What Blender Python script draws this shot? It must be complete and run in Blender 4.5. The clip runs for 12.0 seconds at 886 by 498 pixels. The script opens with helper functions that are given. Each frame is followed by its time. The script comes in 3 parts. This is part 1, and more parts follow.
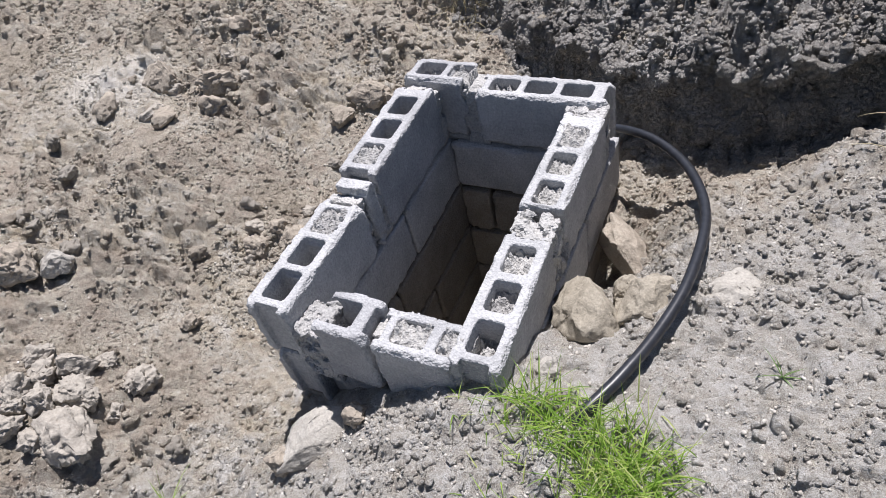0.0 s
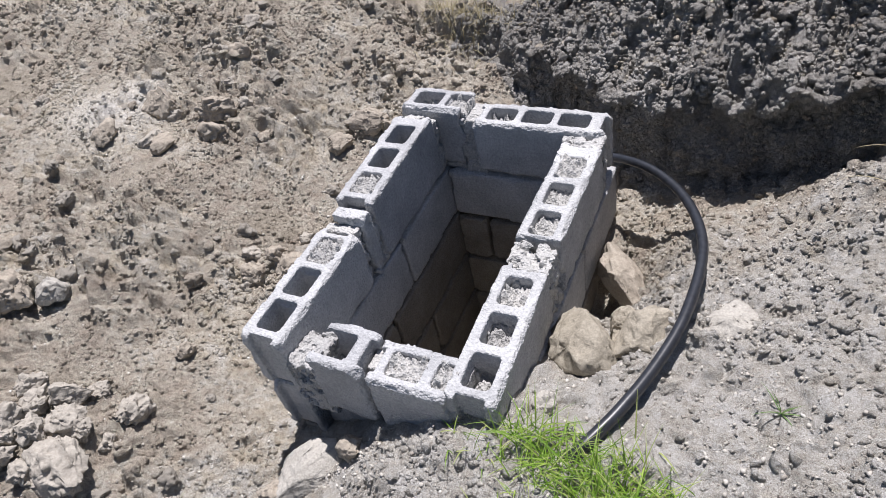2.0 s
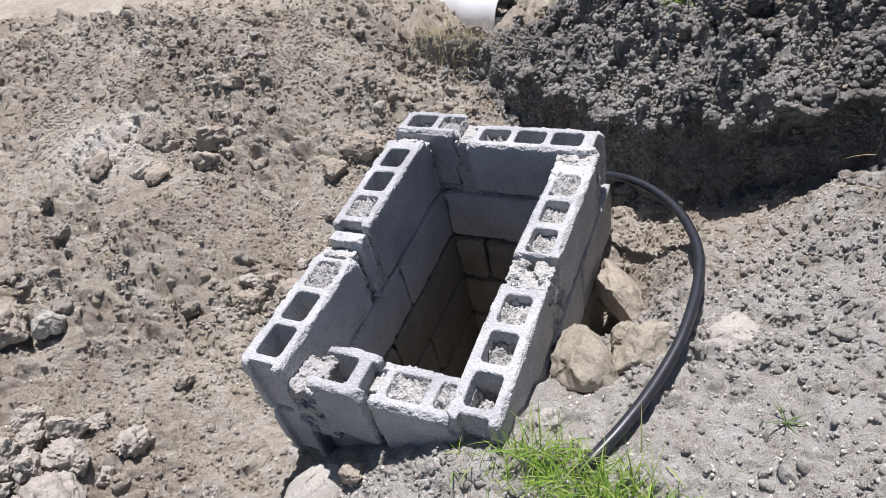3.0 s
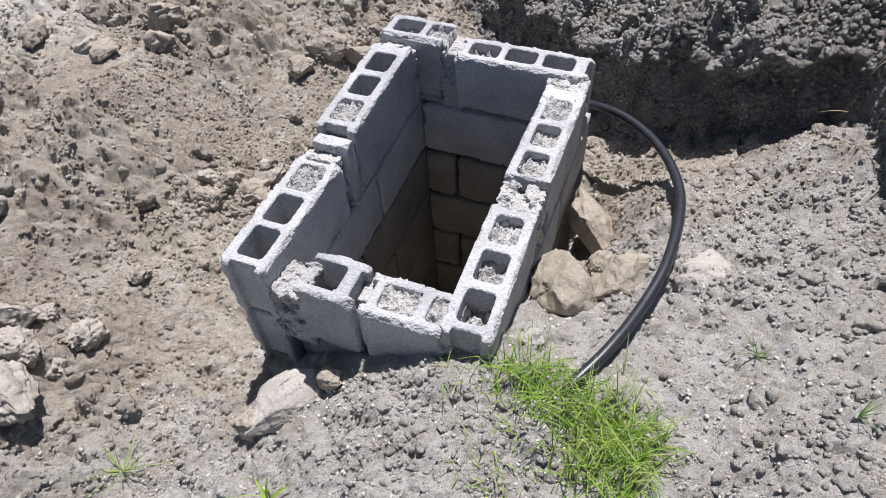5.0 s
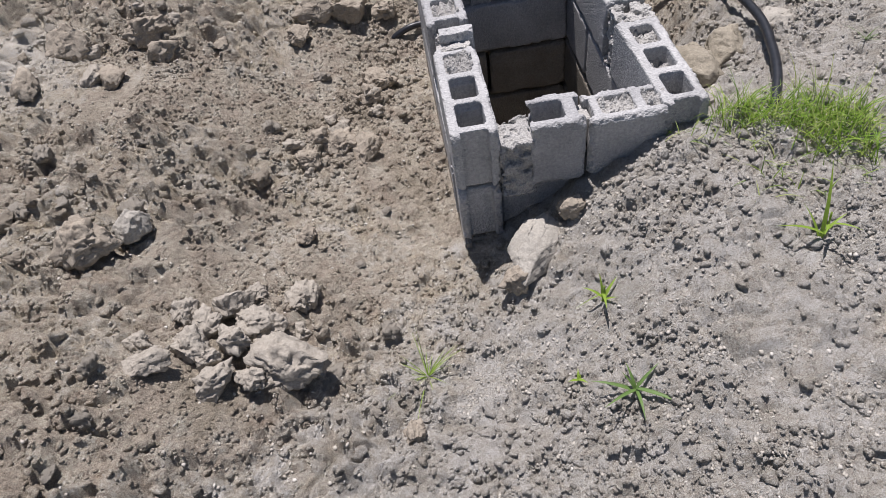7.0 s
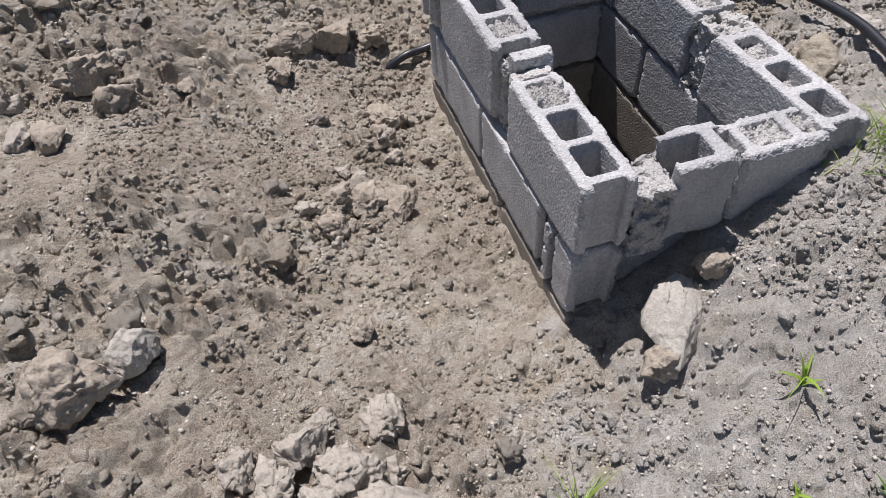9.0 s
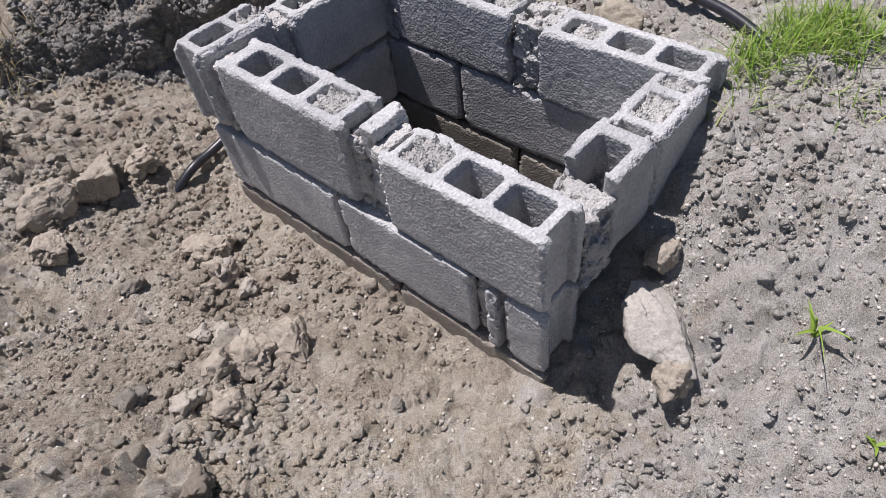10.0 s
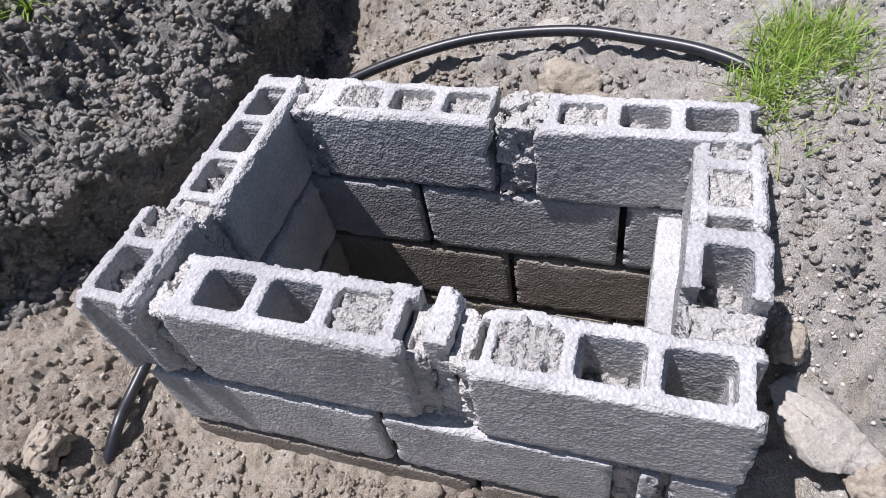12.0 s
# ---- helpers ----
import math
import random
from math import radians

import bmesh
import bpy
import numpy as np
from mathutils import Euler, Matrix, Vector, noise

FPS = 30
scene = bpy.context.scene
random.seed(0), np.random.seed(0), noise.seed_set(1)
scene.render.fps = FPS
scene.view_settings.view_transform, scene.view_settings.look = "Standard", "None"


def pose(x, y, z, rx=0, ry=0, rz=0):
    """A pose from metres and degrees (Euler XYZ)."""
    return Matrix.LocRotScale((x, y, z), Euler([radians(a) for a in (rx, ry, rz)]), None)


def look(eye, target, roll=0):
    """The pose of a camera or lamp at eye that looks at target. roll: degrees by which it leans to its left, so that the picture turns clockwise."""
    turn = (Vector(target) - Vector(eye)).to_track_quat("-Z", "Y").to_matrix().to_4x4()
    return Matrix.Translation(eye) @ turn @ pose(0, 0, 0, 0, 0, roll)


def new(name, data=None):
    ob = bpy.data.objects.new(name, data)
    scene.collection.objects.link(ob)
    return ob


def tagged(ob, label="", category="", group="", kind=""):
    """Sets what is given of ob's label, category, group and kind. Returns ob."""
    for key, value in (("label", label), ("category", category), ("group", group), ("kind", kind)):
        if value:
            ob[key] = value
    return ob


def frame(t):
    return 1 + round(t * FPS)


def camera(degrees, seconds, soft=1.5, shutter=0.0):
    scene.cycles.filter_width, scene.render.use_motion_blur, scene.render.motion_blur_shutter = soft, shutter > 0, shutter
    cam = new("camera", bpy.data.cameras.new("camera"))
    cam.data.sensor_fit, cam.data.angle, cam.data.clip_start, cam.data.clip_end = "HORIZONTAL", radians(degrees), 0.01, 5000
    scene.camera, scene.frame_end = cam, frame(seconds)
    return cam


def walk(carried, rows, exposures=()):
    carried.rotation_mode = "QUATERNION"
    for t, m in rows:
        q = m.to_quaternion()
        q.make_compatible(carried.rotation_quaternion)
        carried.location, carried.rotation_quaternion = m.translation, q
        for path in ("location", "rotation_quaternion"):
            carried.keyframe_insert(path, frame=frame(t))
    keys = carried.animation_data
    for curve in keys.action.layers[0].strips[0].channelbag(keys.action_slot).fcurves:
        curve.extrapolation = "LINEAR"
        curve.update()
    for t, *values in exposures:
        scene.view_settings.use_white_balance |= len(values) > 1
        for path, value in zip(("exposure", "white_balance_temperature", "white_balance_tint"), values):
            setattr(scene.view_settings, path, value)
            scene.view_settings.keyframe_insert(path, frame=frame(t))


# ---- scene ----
cam = camera(67.5, 12.0, soft=0.65)
S = 0.95  # makes one hollow block 0.40 m long
PATH = [
    (0, (1.062, -0.646, 1.518), (0.255, 0.515, 0.104), -15.4),
    (0.5, (1.052, -0.638, 1.528), (0.246, 0.512, 0.104), -15.3),
    (1, (1.053, -0.629, 1.523), (0.224, 0.543, 0.131), -15.7),
    (1.5, (1.058, -0.622, 1.524), (0.222, 0.555, 0.141), -15.6),
    (2, (1.062, -0.621, 1.53), (0.246, 0.584, 0.158), -14.7),
    (2.5, (1.075, -0.628, 1.522), (0.246, 0.628, 0.204), -14.6),
    (4.5, (0.928, -0.646, 1.537), (0.299, 0.596, 0.1), -14.0),
    (5, (0.88, -0.694, 1.535), (0.352, 0.486, 0.009), -4.3),
    (5.5, (0.685, -0.912, 1.531), (0.464, 0.42, 0.056), -0.7),
    (6, (0.461, -0.976, 1.519), (0.093, 0.206, -0.052), -7.6),
    (6.5, (0.082, -1.134, 1.475), (-0.009, 0.15, -0.056), -0.3),
    (7, (-0.069, -1.262, 1.469), (-0.067, 0.024, -0.062), -10.0),
    (7.5, (-0.148, -1.239, 1.505), (-0.21, 0.093, 0.014), -11.3),
    (7.7, (-0.184, -1.235, 1.493), (-0.331, 0.08, -0.007), -16.1),
    (9.3, (-0.532, -0.682, 1.245), (-0.073, 0.555, -0.258), -6.3),
    (9.5, (-0.546, -0.63, 1.262), (0.028, 0.611, -0.197), -13.3),
    (10, (-0.58, -0.395, 1.183), (0.317, 0.586, -0.311), -8.9),
    (10.5, (-0.561, -0.112, 1.196), (0.529, 0.621, -0.312), -14.9),
    (11, (-0.448, 0.027, 1.183), (0.607, 0.795, -0.333), -18.2),
    (11.5, (-0.408, 0.131, 1.186), (0.715, 0.707, -0.366), -10.3),
    (12, (-0.422, 0.176, 1.183), (0.771, 0.746, -0.318), -12.7),
]
walk(cam, [(t, look(eye, target, roll)) for t, eye, target, roll in PATH],
     [(0.0, 0.4, 6300, 15), (6.0, 0.4, 6300, 15), (7.0, 0.1, 6500, 16), (7.7, 0.05, 6500, 16), (9.5, 0.2, 6450, 17), (10.5, 0.2, 6350, 18), (11.0, 0.3, 6280, 18), (12.0, 0.36, 6250, 18)])

# ---- light: high tropical sun beyond the far end, clear sky ----
SUN = Vector((-0.06, 0.33, 0.94)).normalized()
world = bpy.data.worlds.new("sky")
scene.world = world
world.use_nodes = True
wn = world.node_tree.nodes
sky = wn.new("ShaderNodeTexSky")
sky.sky_type = "NISHITA"
sky.sun_disc = False
sky.sun_elevation = math.asin(SUN.z)
sky.sun_rotation = math.atan2(SUN.x, SUN.y)
wn["Background"].inputs["Strength"].default_value = 0.056
world.node_tree.links.new(sky.outputs[0], wn["Background"].inputs["Color"])
sun_data = bpy.data.lights.new("sun", "SUN")
sun_data.energy, sun_data.angle, sun_data.color = 5.0, radians(0.53), (1.0, 0.97, 0.94)
sun = new("sun", sun_data)
sun.matrix_world = look(SUN * 20, (0, 0, 0))


# ---- materials ----
def material(name, build):
    m = bpy.data.materials.new(name)
    m.use_nodes = True
    nt = m.node_tree
    build(nt, nt.nodes["Principled BSDF"])
    return m


def node(nt, kind, **inputs):
    n = nt.nodes.new("ShaderNode" + kind)
    for k, v in inputs.items():
        n.inputs[k.replace("_", " ")].default_value = v
    return n


def ramp(nt, fac, stops):
    r = nt.nodes.new("ShaderNodeValToRGB")
    el = r.color_ramp.elements
    while len(el) < len(stops):
        el.new(0.5)
    for e, (p, c) in zip(el, stops):
        e.position, e.color = p, (*c, 1)
    nt.links.new(fac, r.inputs[0])
    return r.outputs[0]


def noise_tex(nt, scale, detail=6.0, rough=0.6):
    co = nt.nodes.new("ShaderNodeTexCoord")
    n = node(nt, "TexNoise", Scale=scale, Detail=detail, Roughness=rough)
    nt.links.new(co.outputs["Object"], n.inputs["Vector"])
    return n.outputs["Fac"]


def mix(nt, a, b, fac, mode="MIX"):
    m = nt.nodes.new("ShaderNodeMix")
    m.data_type, m.blend_type = "RGBA", mode
    for sock, v in ((m.inputs[0], fac), (m.inputs[6], a), (m.inputs[7], b)):
        if isinstance(v, (int, float)):
            sock.default_value = v
        elif isinstance(v, tuple):
            sock.default_value = (*v, 1)
        else:
            nt.links.new(v, sock)
    return m.outputs[2]


def bump(nt, bsdf, height, strength, dist):
    b = node(nt, "Bump", Strength=strength, Distance=dist)
    nt.links.new(height, b.inputs["Height"])
    prev = bsdf.inputs["Normal"].links
    if prev:
        nt.links.new(prev[0].from_socket, b.inputs["Normal"])
    nt.links.new(b.outputs[0], bsdf.inputs["Normal"])


def soil_nodes(light, mid, dark, silt, amount, crumbly=0.0):
    def build(nt, b):
        big, medium = noise_tex(nt, 2.1, 5, 0.65), noise_tex(nt, 13, 5, 0.7)
        fine = noise_tex(nt, 85, 6, 0.75)
        grit = noise_tex(nt, 380, 4, 0.7)
        c = ramp(nt, big, [(0.34, dark), (0.5, mid), (0.66, light)])
        # grey silt trodden over the front and the right of the well
        co = nt.nodes.new("ShaderNodeTexCoord")
        sep = nt.nodes.new("ShaderNodeSeparateXYZ")
        nt.links.new(co.outputs["Object"], sep.inputs[0])
        line = nt.nodes.new("ShaderNodeMath")
        line.operation = "MULTIPLY_ADD"
        nt.links.new(sep.outputs["Y"], line.inputs[0])
        line.inputs[1].default_value = -1.15
        nt.links.new(sep.outputs["X"], line.inputs[2])
        wob = nt.nodes.new("ShaderNodeMath")
        wob.operation = "MULTIPLY_ADD"
        nt.links.new(medium, wob.inputs[0])
        wob.inputs[1].default_value = 0.9
        nt.links.new(line.outputs[0], wob.inputs[2])
        m = nt.nodes.new("ShaderNodeMapRange")
        nt.links.new(wob.outputs[0], m.inputs[0])
        m.inputs[1].default_value, m.inputs[2].default_value, m.inputs[3].default_value, m.inputs[4].default_value = 0.35, 0.85, 0.0, amount
        c = mix(nt, c, silt, m.outputs[0])
        # a spill of pale sand
        far = nt.nodes.new("ShaderNodeVectorMath")
        far.operation = "DISTANCE"
        nt.links.new(co.outputs["Object"], far.inputs[0])
        far.inputs[1].default_value = (-1.50, 0.99, 0.2)
        edge = nt.nodes.new("ShaderNodeMath")
        edge.operation = "MULTIPLY_ADD"
        nt.links.new(medium, edge.inputs[0])
        edge.inputs[1].default_value = 0.7
        nt.links.new(far.outputs["Value"], edge.inputs[2])
        ms = nt.nodes.new("ShaderNodeMapRange")
        nt.links.new(edge.outputs[0], ms.inputs[0])
        ms.inputs[1].default_value, ms.inputs[2].default_value, ms.inputs[3].default_value, ms.inputs[4].default_value = 0.5, 0.66, 0.95 * amount, 0.0
        c = mix(nt, c, (0.85, 0.81, 0.74), ms.outputs[0])
        c = mix(nt, c, ramp(nt, medium, [(0.3, (0.34, 0.325, 0.31)), (0.7, (0.62, 0.62, 0.62))]), 0.8, "OVERLAY")
        c = mix(nt, c, ramp(nt, fine, [(0.3, (0.3, 0.29, 0.28)), (0.5, (0.5, 0.5, 0.5)), (0.7, (0.7, 0.7, 0.68))]), 0.75, "OVERLAY")
        c = mix(nt, c, ramp(nt, grit, [(0.36, (0.2, 0.2, 0.2)), (0.5, (0.5, 0.5, 0.5)), (0.64, (0.78, 0.78, 0.77))]), 0.75, "OVERLAY")
        nt.links.new(c, b.inputs["Base Color"])
        b.inputs["Roughness"].default_value = 0.95
        b.inputs["Specular IOR Level"].default_value = 0.12
        if crumbly:
            bump(nt, b, noise_tex(nt, 42, 3, 0.6), 1.0, crumbly)
        bump(nt, b, fine, 1.0, 0.016)
        bump(nt, b, grit, 1.0, 0.009)
    return build


SILT = (0.6, 0.58, 0.545)
SOIL = material("soil", soil_nodes((0.66, 0.612, 0.532), (0.572, 0.52, 0.443), (0.478, 0.425, 0.348), SILT, 0.9))
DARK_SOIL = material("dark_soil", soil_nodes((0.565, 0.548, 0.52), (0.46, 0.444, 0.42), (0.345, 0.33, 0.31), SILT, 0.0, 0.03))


def stone_nodes(nt, b):
    info = nt.nodes.new("ShaderNodeNewGeometry")
    c = ramp(nt, info.outputs["Random Per Island"], [(0.0, (0.3, 0.275, 0.24)), (0.4, (0.47, 0.44, 0.39)), (0.93, (0.55, 0.52, 0.47)), (1.0, (0.68, 0.655, 0.61))])
    fine = noise_tex(nt, 120, 5, 0.7)
    c = mix(nt, c, ramp(nt, fine, [(0.3, (0.4, 0.4, 0.4)), (0.7, (0.6, 0.6, 0.6))]), 0.8, "OVERLAY")
    nt.links.new(c, b.inputs["Base Color"])
    b.inputs["Roughness"].default_value = 0.95
    b.inputs["Specular IOR Level"].default_value = 0.15
    bump(nt, b, fine, 0.8, 0.003)


PEBBLE = material("pebble", stone_nodes)


def rock_nodes(a, c2):
    def build(nt, b):
        n1, n2 = noise_tex(nt, 14, 6, 0.7), noise_tex(nt, 160, 4, 0.7)
        c = ramp(nt, n1, [(0.3, a), (0.7, c2)])
        c = mix(nt, c, ramp(nt, n2, [(0.3, (0.38, 0.38, 0.38)), (0.7, (0.62, 0.62, 0.62))]), 0.9, "OVERLAY")
        nt.links.new(c, b.inputs["Base Color"])
        b.inputs["Roughness"].default_value = 0.95
        b.inputs["Specular IOR Level"].default_value = 0.15
        bump(nt, b, n2, 0.9, 0.004)
    return build


GREY_ROCK = material("grey_rock", rock_nodes((0.35, 0.33, 0.292), (0.47, 0.445, 0.402)))
TAN_ROCK = material("tan_rock", rock_nodes((0.28, 0.25, 0.198), (0.41, 0.372, 0.305)))
CLOD = material("clod", rock_nodes((0.32, 0.29, 0.25), (0.45, 0.415, 0.36)))
BROWN_ROCK = material("brown_rock", rock_nodes((0.29, 0.25, 0.205), (0.42, 0.375, 0.31)))


def concrete_nodes(a, c2, bump_size):
    def build(nt, b):
        n1, n2, n3 = noise_tex(nt, 7, 6, 0.65), noise_tex(nt, 125, 3, 0.6), noise_tex(nt, 420, 3, 0.6)
        info = nt.nodes.new("ShaderNodeObjectInfo")
        c = ramp(nt, n1, [(0.3, a), (0.7, c2)])
        c = mix(nt, c, ramp(nt, n2, [(0.3, (0.36, 0.36, 0.37)), (0.6, (0.54, 0.54, 0.54)), (0.8, (0.68, 0.68, 0.67))]), 0.7, "OVERLAY")
        c = mix(nt, c, ramp(nt, n3, [(0.3, (0.36, 0.36, 0.36)), (0.7, (0.6, 0.6, 0.6))]), 0.45, "OVERLAY")
        c = mix(nt, c, ramp(nt, info.outputs["Random"], [(0.0, (0.45, 0.45, 0.45)), (1.0, (0.55, 0.55, 0.54))]), 1.0, "OVERLAY")
        nt.links.new(c, b.inputs["Base Color"])
        b.inputs["Roughness"].default_value = 0.92
        b.inputs["Specular IOR Level"].default_value = 0.2
        co = nt.nodes.new("ShaderNodeTexCoord")
        vor = node(nt, "TexVoronoi", Scale=165.0)
        nt.links.new(co.outputs["Object"], vor.inputs["Vector"])
        bump(nt, b, n2, 0.55, bump_size)
        bump(nt, b, vor.outputs["Distance"], 1.0, bump_size * 0.6)
        bump(nt, b, n3, 0.5, 0.0015)
    return build


CONCRETE = material("concrete", concrete_nodes((0.36, 0.362, 0.368), (0.55, 0.55, 0.553), 0.0042))
# mud-browned concrete, with the gloom of the pit also darkened into its colour
MUDDY_SHADED_CONCRETE = material("muddy_shaded_concrete", concrete_nodes((0.22, 0.195, 0.165), (0.35, 0.32, 0.28), 0.004))
MORTAR = material("mortar", concrete_nodes((0.38, 0.375, 0.365), (0.52, 0.51, 0.495), 0.006))


def plain(colour, rough, spec=0.5, var=0.25, scale=40):
    def build(nt, b):
        n1 = noise_tex(nt, scale, 4, 0.6)
        lo, hi = tuple(v * (1 - var) for v in colour), tuple(min(1, v * (1 + var)) for v in colour)
        nt.links.new(ramp(nt, n1, [(0.3, lo), (0.7, hi)]), b.inputs["Base Color"])
        b.inputs["Roughness"].default_value = rough
        b.inputs["Specular IOR Level"].default_value = spec
        bump(nt, b, n1, 0.15, 0.002)
    return build


HOSE = material("black_pipe", plain((0.022, 0.024, 0.03), 0.38, 0.5, 0.3, 60))


def leaf_nodes(cols, trans):
    def build(nt, b):
        info = nt.nodes.new("ShaderNodeNewGeometry")
        c = ramp(nt, info.outputs["Random Per Island"], [(i / (len(cols) - 1), c) for i, c in enumerate(cols)])
        nt.links.new(c, b.inputs["Base Color"])
        b.inputs["Roughness"].default_value = 0.55
        tr = node(nt, "BsdfTranslucent")
        nt.links.new(c, tr.inputs["Color"])
        ms = nt.nodes.new("ShaderNodeMixShader")
        ms.inputs[0].default_value = trans
        out = nt.nodes["Material Output"]
        nt.links.new(b.outputs[0], ms.inputs[1])
        nt.links.new(tr.outputs[0], ms.inputs[2])
        nt.links.new(ms.outputs[0], out.inputs["Surface"])
    return build


GRASS = material("grass", leaf_nodes([(0.1, 0.2, 0.02), (0.19, 0.33, 0.035), (0.31, 0.45, 0.07), (0.47, 0.5, 0.2)], 0.35))
WEED = material("weed_leaf", leaf_nodes([(0.08, 0.16, 0.04), (0.13, 0.23, 0.06), (0.19, 0.29, 0.09)], 0.3))
BUSH = material("bush_leaf", leaf_nodes([(0.02, 0.06, 0.015), (0.05, 0.12, 0.025), (0.09, 0.19, 0.04)], 0.2))
STRAW = material("dry_grass", leaf_nodes([(0.2, 0.17, 0.09), (0.34, 0.29, 0.16), (0.46, 0.4, 0.25)], 0.2))
PLASTIC = material("white_plastic", plain((0.8, 0.8, 0.8), 0.35, 0.5, 0.06, 8))


# ---- numeric helpers ----
def hashed(ix, iy, iz, seed):
    n = (ix * 374761393 + iy * 668265263 + iz * 1274126177 + seed * 144665) & 0x7FFFFFFF
    n = ((n ^ (n >> 13)) * 1274126177) & 0x7FFFFFFF
    return ((n ^ (n >> 16)) & 0xFFFF) / 32767.5 - 1.0


def vnoise(p, scale, seed=0):
    """Smooth value noise in -1..1 at the points p (n x 3)."""
    q = p * scale
    i = np.floor(q).astype(np.int64)
    f = q - i
    f = f * f * (3 - 2 * f)
    out = 0.0
    for dx in (0, 1):
        wx = f[:, 0] if dx else 1 - f[:, 0]
        for dy in (0, 1):
            wy = f[:, 1] if dy else 1 - f[:, 1]
            for dz in (0, 1):
                wz = f[:, 2] if dz else 1 - f[:, 2]
                out = out + wx * wy * wz * hashed(i[:, 0] + dx, i[:, 1] + dy, i[:, 2] + dz, seed)
    return out


def fbm(p, scale, octaves, gain=0.55, seed=0):
    out, amp = 0.0, 1.0
    for o in range(octaves):
        out = out + amp * vnoise(p, scale * 2.03 ** o, seed + 17 * o)
        amp *= gain
    return out


def sm(a, b, v):
    t = np.clip((v - a) / (b - a), 0, 1)
    return t * t * (3 - 2 * t)


ORIGIN = {}


def thing(name, at, label, category, group="", kind=""):
    """An Empty at the base of a thing; parts are its children."""
    ob = new(name)
    ob.location = Vector(at) * S
    ORIGIN[ob.name] = Vector(at)
    return tagged(ob, label, category, group, kind)


def mesh_of(name, verts, faces, mat, smooth=True):
    me = bpy.data.meshes.new(name)
    v = np.asarray(verts, dtype=np.float64)
    if isinstance(faces, np.ndarray):
        me.vertices.add(len(v))
        me.vertices.foreach_set("co", v.astype(np.float32).ravel())
        k = faces.shape[1]
        me.loops.add(faces.size)
        me.loops.foreach_set("vertex_index", faces.astype(np.int32).ravel())
        me.polygons.add(len(faces))
        me.polygons.foreach_set("loop_start", np.arange(0, faces.size, k, dtype=np.int32))
        me.polygons.foreach_set("loop_total", np.full(len(faces), k, dtype=np.int32))
        me.update(calc_edges=True)
        me.validate()
    else:
        me.from_pydata([tuple(p) for p in v], [], faces)
    if smooth:
        me.polygons.foreach_set("use_smooth", np.ones(len(me.polygons), dtype=bool))
    me.materials.append(mat)
    return me


def part(name, verts, faces, mat, parent=None, label="", smooth=True):
    """A mesh of its own, its vertices given in the world's plan, under a thing or a part."""
    o = ORIGIN[parent.name] if parent else Vector((0, 0, 0))
    ob = new(name, mesh_of(name, (np.asarray(verts) - np.array(o)) * S, faces, mat, smooth))
    if parent:
        ob.parent = parent
        ORIGIN[ob.name] = o
    return tagged(ob, label) if label else ob


def lone(name, verts, faces, mat, at, label, category, group="", kind="", smooth=True):
    """A thing that is one mesh, with its origin at its base."""
    ob = new(name, mesh_of(name, (np.asarray(verts) - np.array(at)) * S, faces, mat, smooth))
    ob.location = Vector(at) * S
    ORIGIN[ob.name] = Vector(at)
    return tagged(ob, label, category, group, kind)


def voxel_surface(mask, h, smooth=2):
    """The rounded skin of a block of filled cells, as vertices (in cell units times h) and quads."""
    m = np.pad(mask, 1)
    n = np.array(m.shape) + 1
    quads = []
    core = np.argwhere(m)
    steps = [((1, 0, 0), [(1, 0, 0), (1, 1, 0), (1, 1, 1), (1, 0, 1)]), ((-1, 0, 0), [(0, 0, 0), (0, 0, 1), (0, 1, 1), (0, 1, 0)]),
             ((0, 1, 0), [(0, 1, 0), (0, 1, 1), (1, 1, 1), (1, 1, 0)]), ((0, -1, 0), [(0, 0, 0), (1, 0, 0), (1, 0, 1), (0, 0, 1)]),
             ((0, 0, 1), [(0, 0, 1), (1, 0, 1), (1, 1, 1), (0, 1, 1)]), ((0, 0, -1), [(0, 0, 0), (0, 1, 0), (1, 1, 0), (1, 0, 0)])]
    for d, cs in steps:
        nb = core + np.array(d)
        free = core[~m[nb[:, 0], nb[:, 1], nb[:, 2]]]
        idx = [((free[:, 0] + c[0]) * n[1] + free[:, 1] + c[1]) * n[2] + free[:, 2] + c[2] for c in cs]
        quads.append(np.stack(idx, 1))
    q = np.concatenate(quads)
    ids, q = np.unique(q, return_inverse=True)
    q = q.reshape(-1, 4)
    v = np.stack([ids // (n[1] * n[2]), ids // n[2] % n[1], ids % n[2]], 1).astype(float) - 1
    e = np.unique(np.sort(np.concatenate([q[:, [0, 1]], q[:, [1, 2]], q[:, [2, 3]], q[:, [3, 0]]]), axis=1), axis=0)
    deg = np.bincount(e.ravel(), minlength=len(v))[:, None]
    for _ in range(smooth):
        acc = np.zeros_like(v)
        np.add.at(acc, e[:, 0], v[e[:, 1]])
        np.add.at(acc, e[:, 1], v[e[:, 0]])
        v = 0.4 * v + 0.6 * acc / deg
    return v * h, q


# ---- ground: one sheet with the pit, the dug hollow and the bank ----
def bank_edge(x):
    return 1.23 + 0.46 * (1 - sm(0.1, 1.0, x)) - 1.1 * sm(1.4, 1.64, x) + 0.3 * (1 - sm(-0.15, 0.2, x))


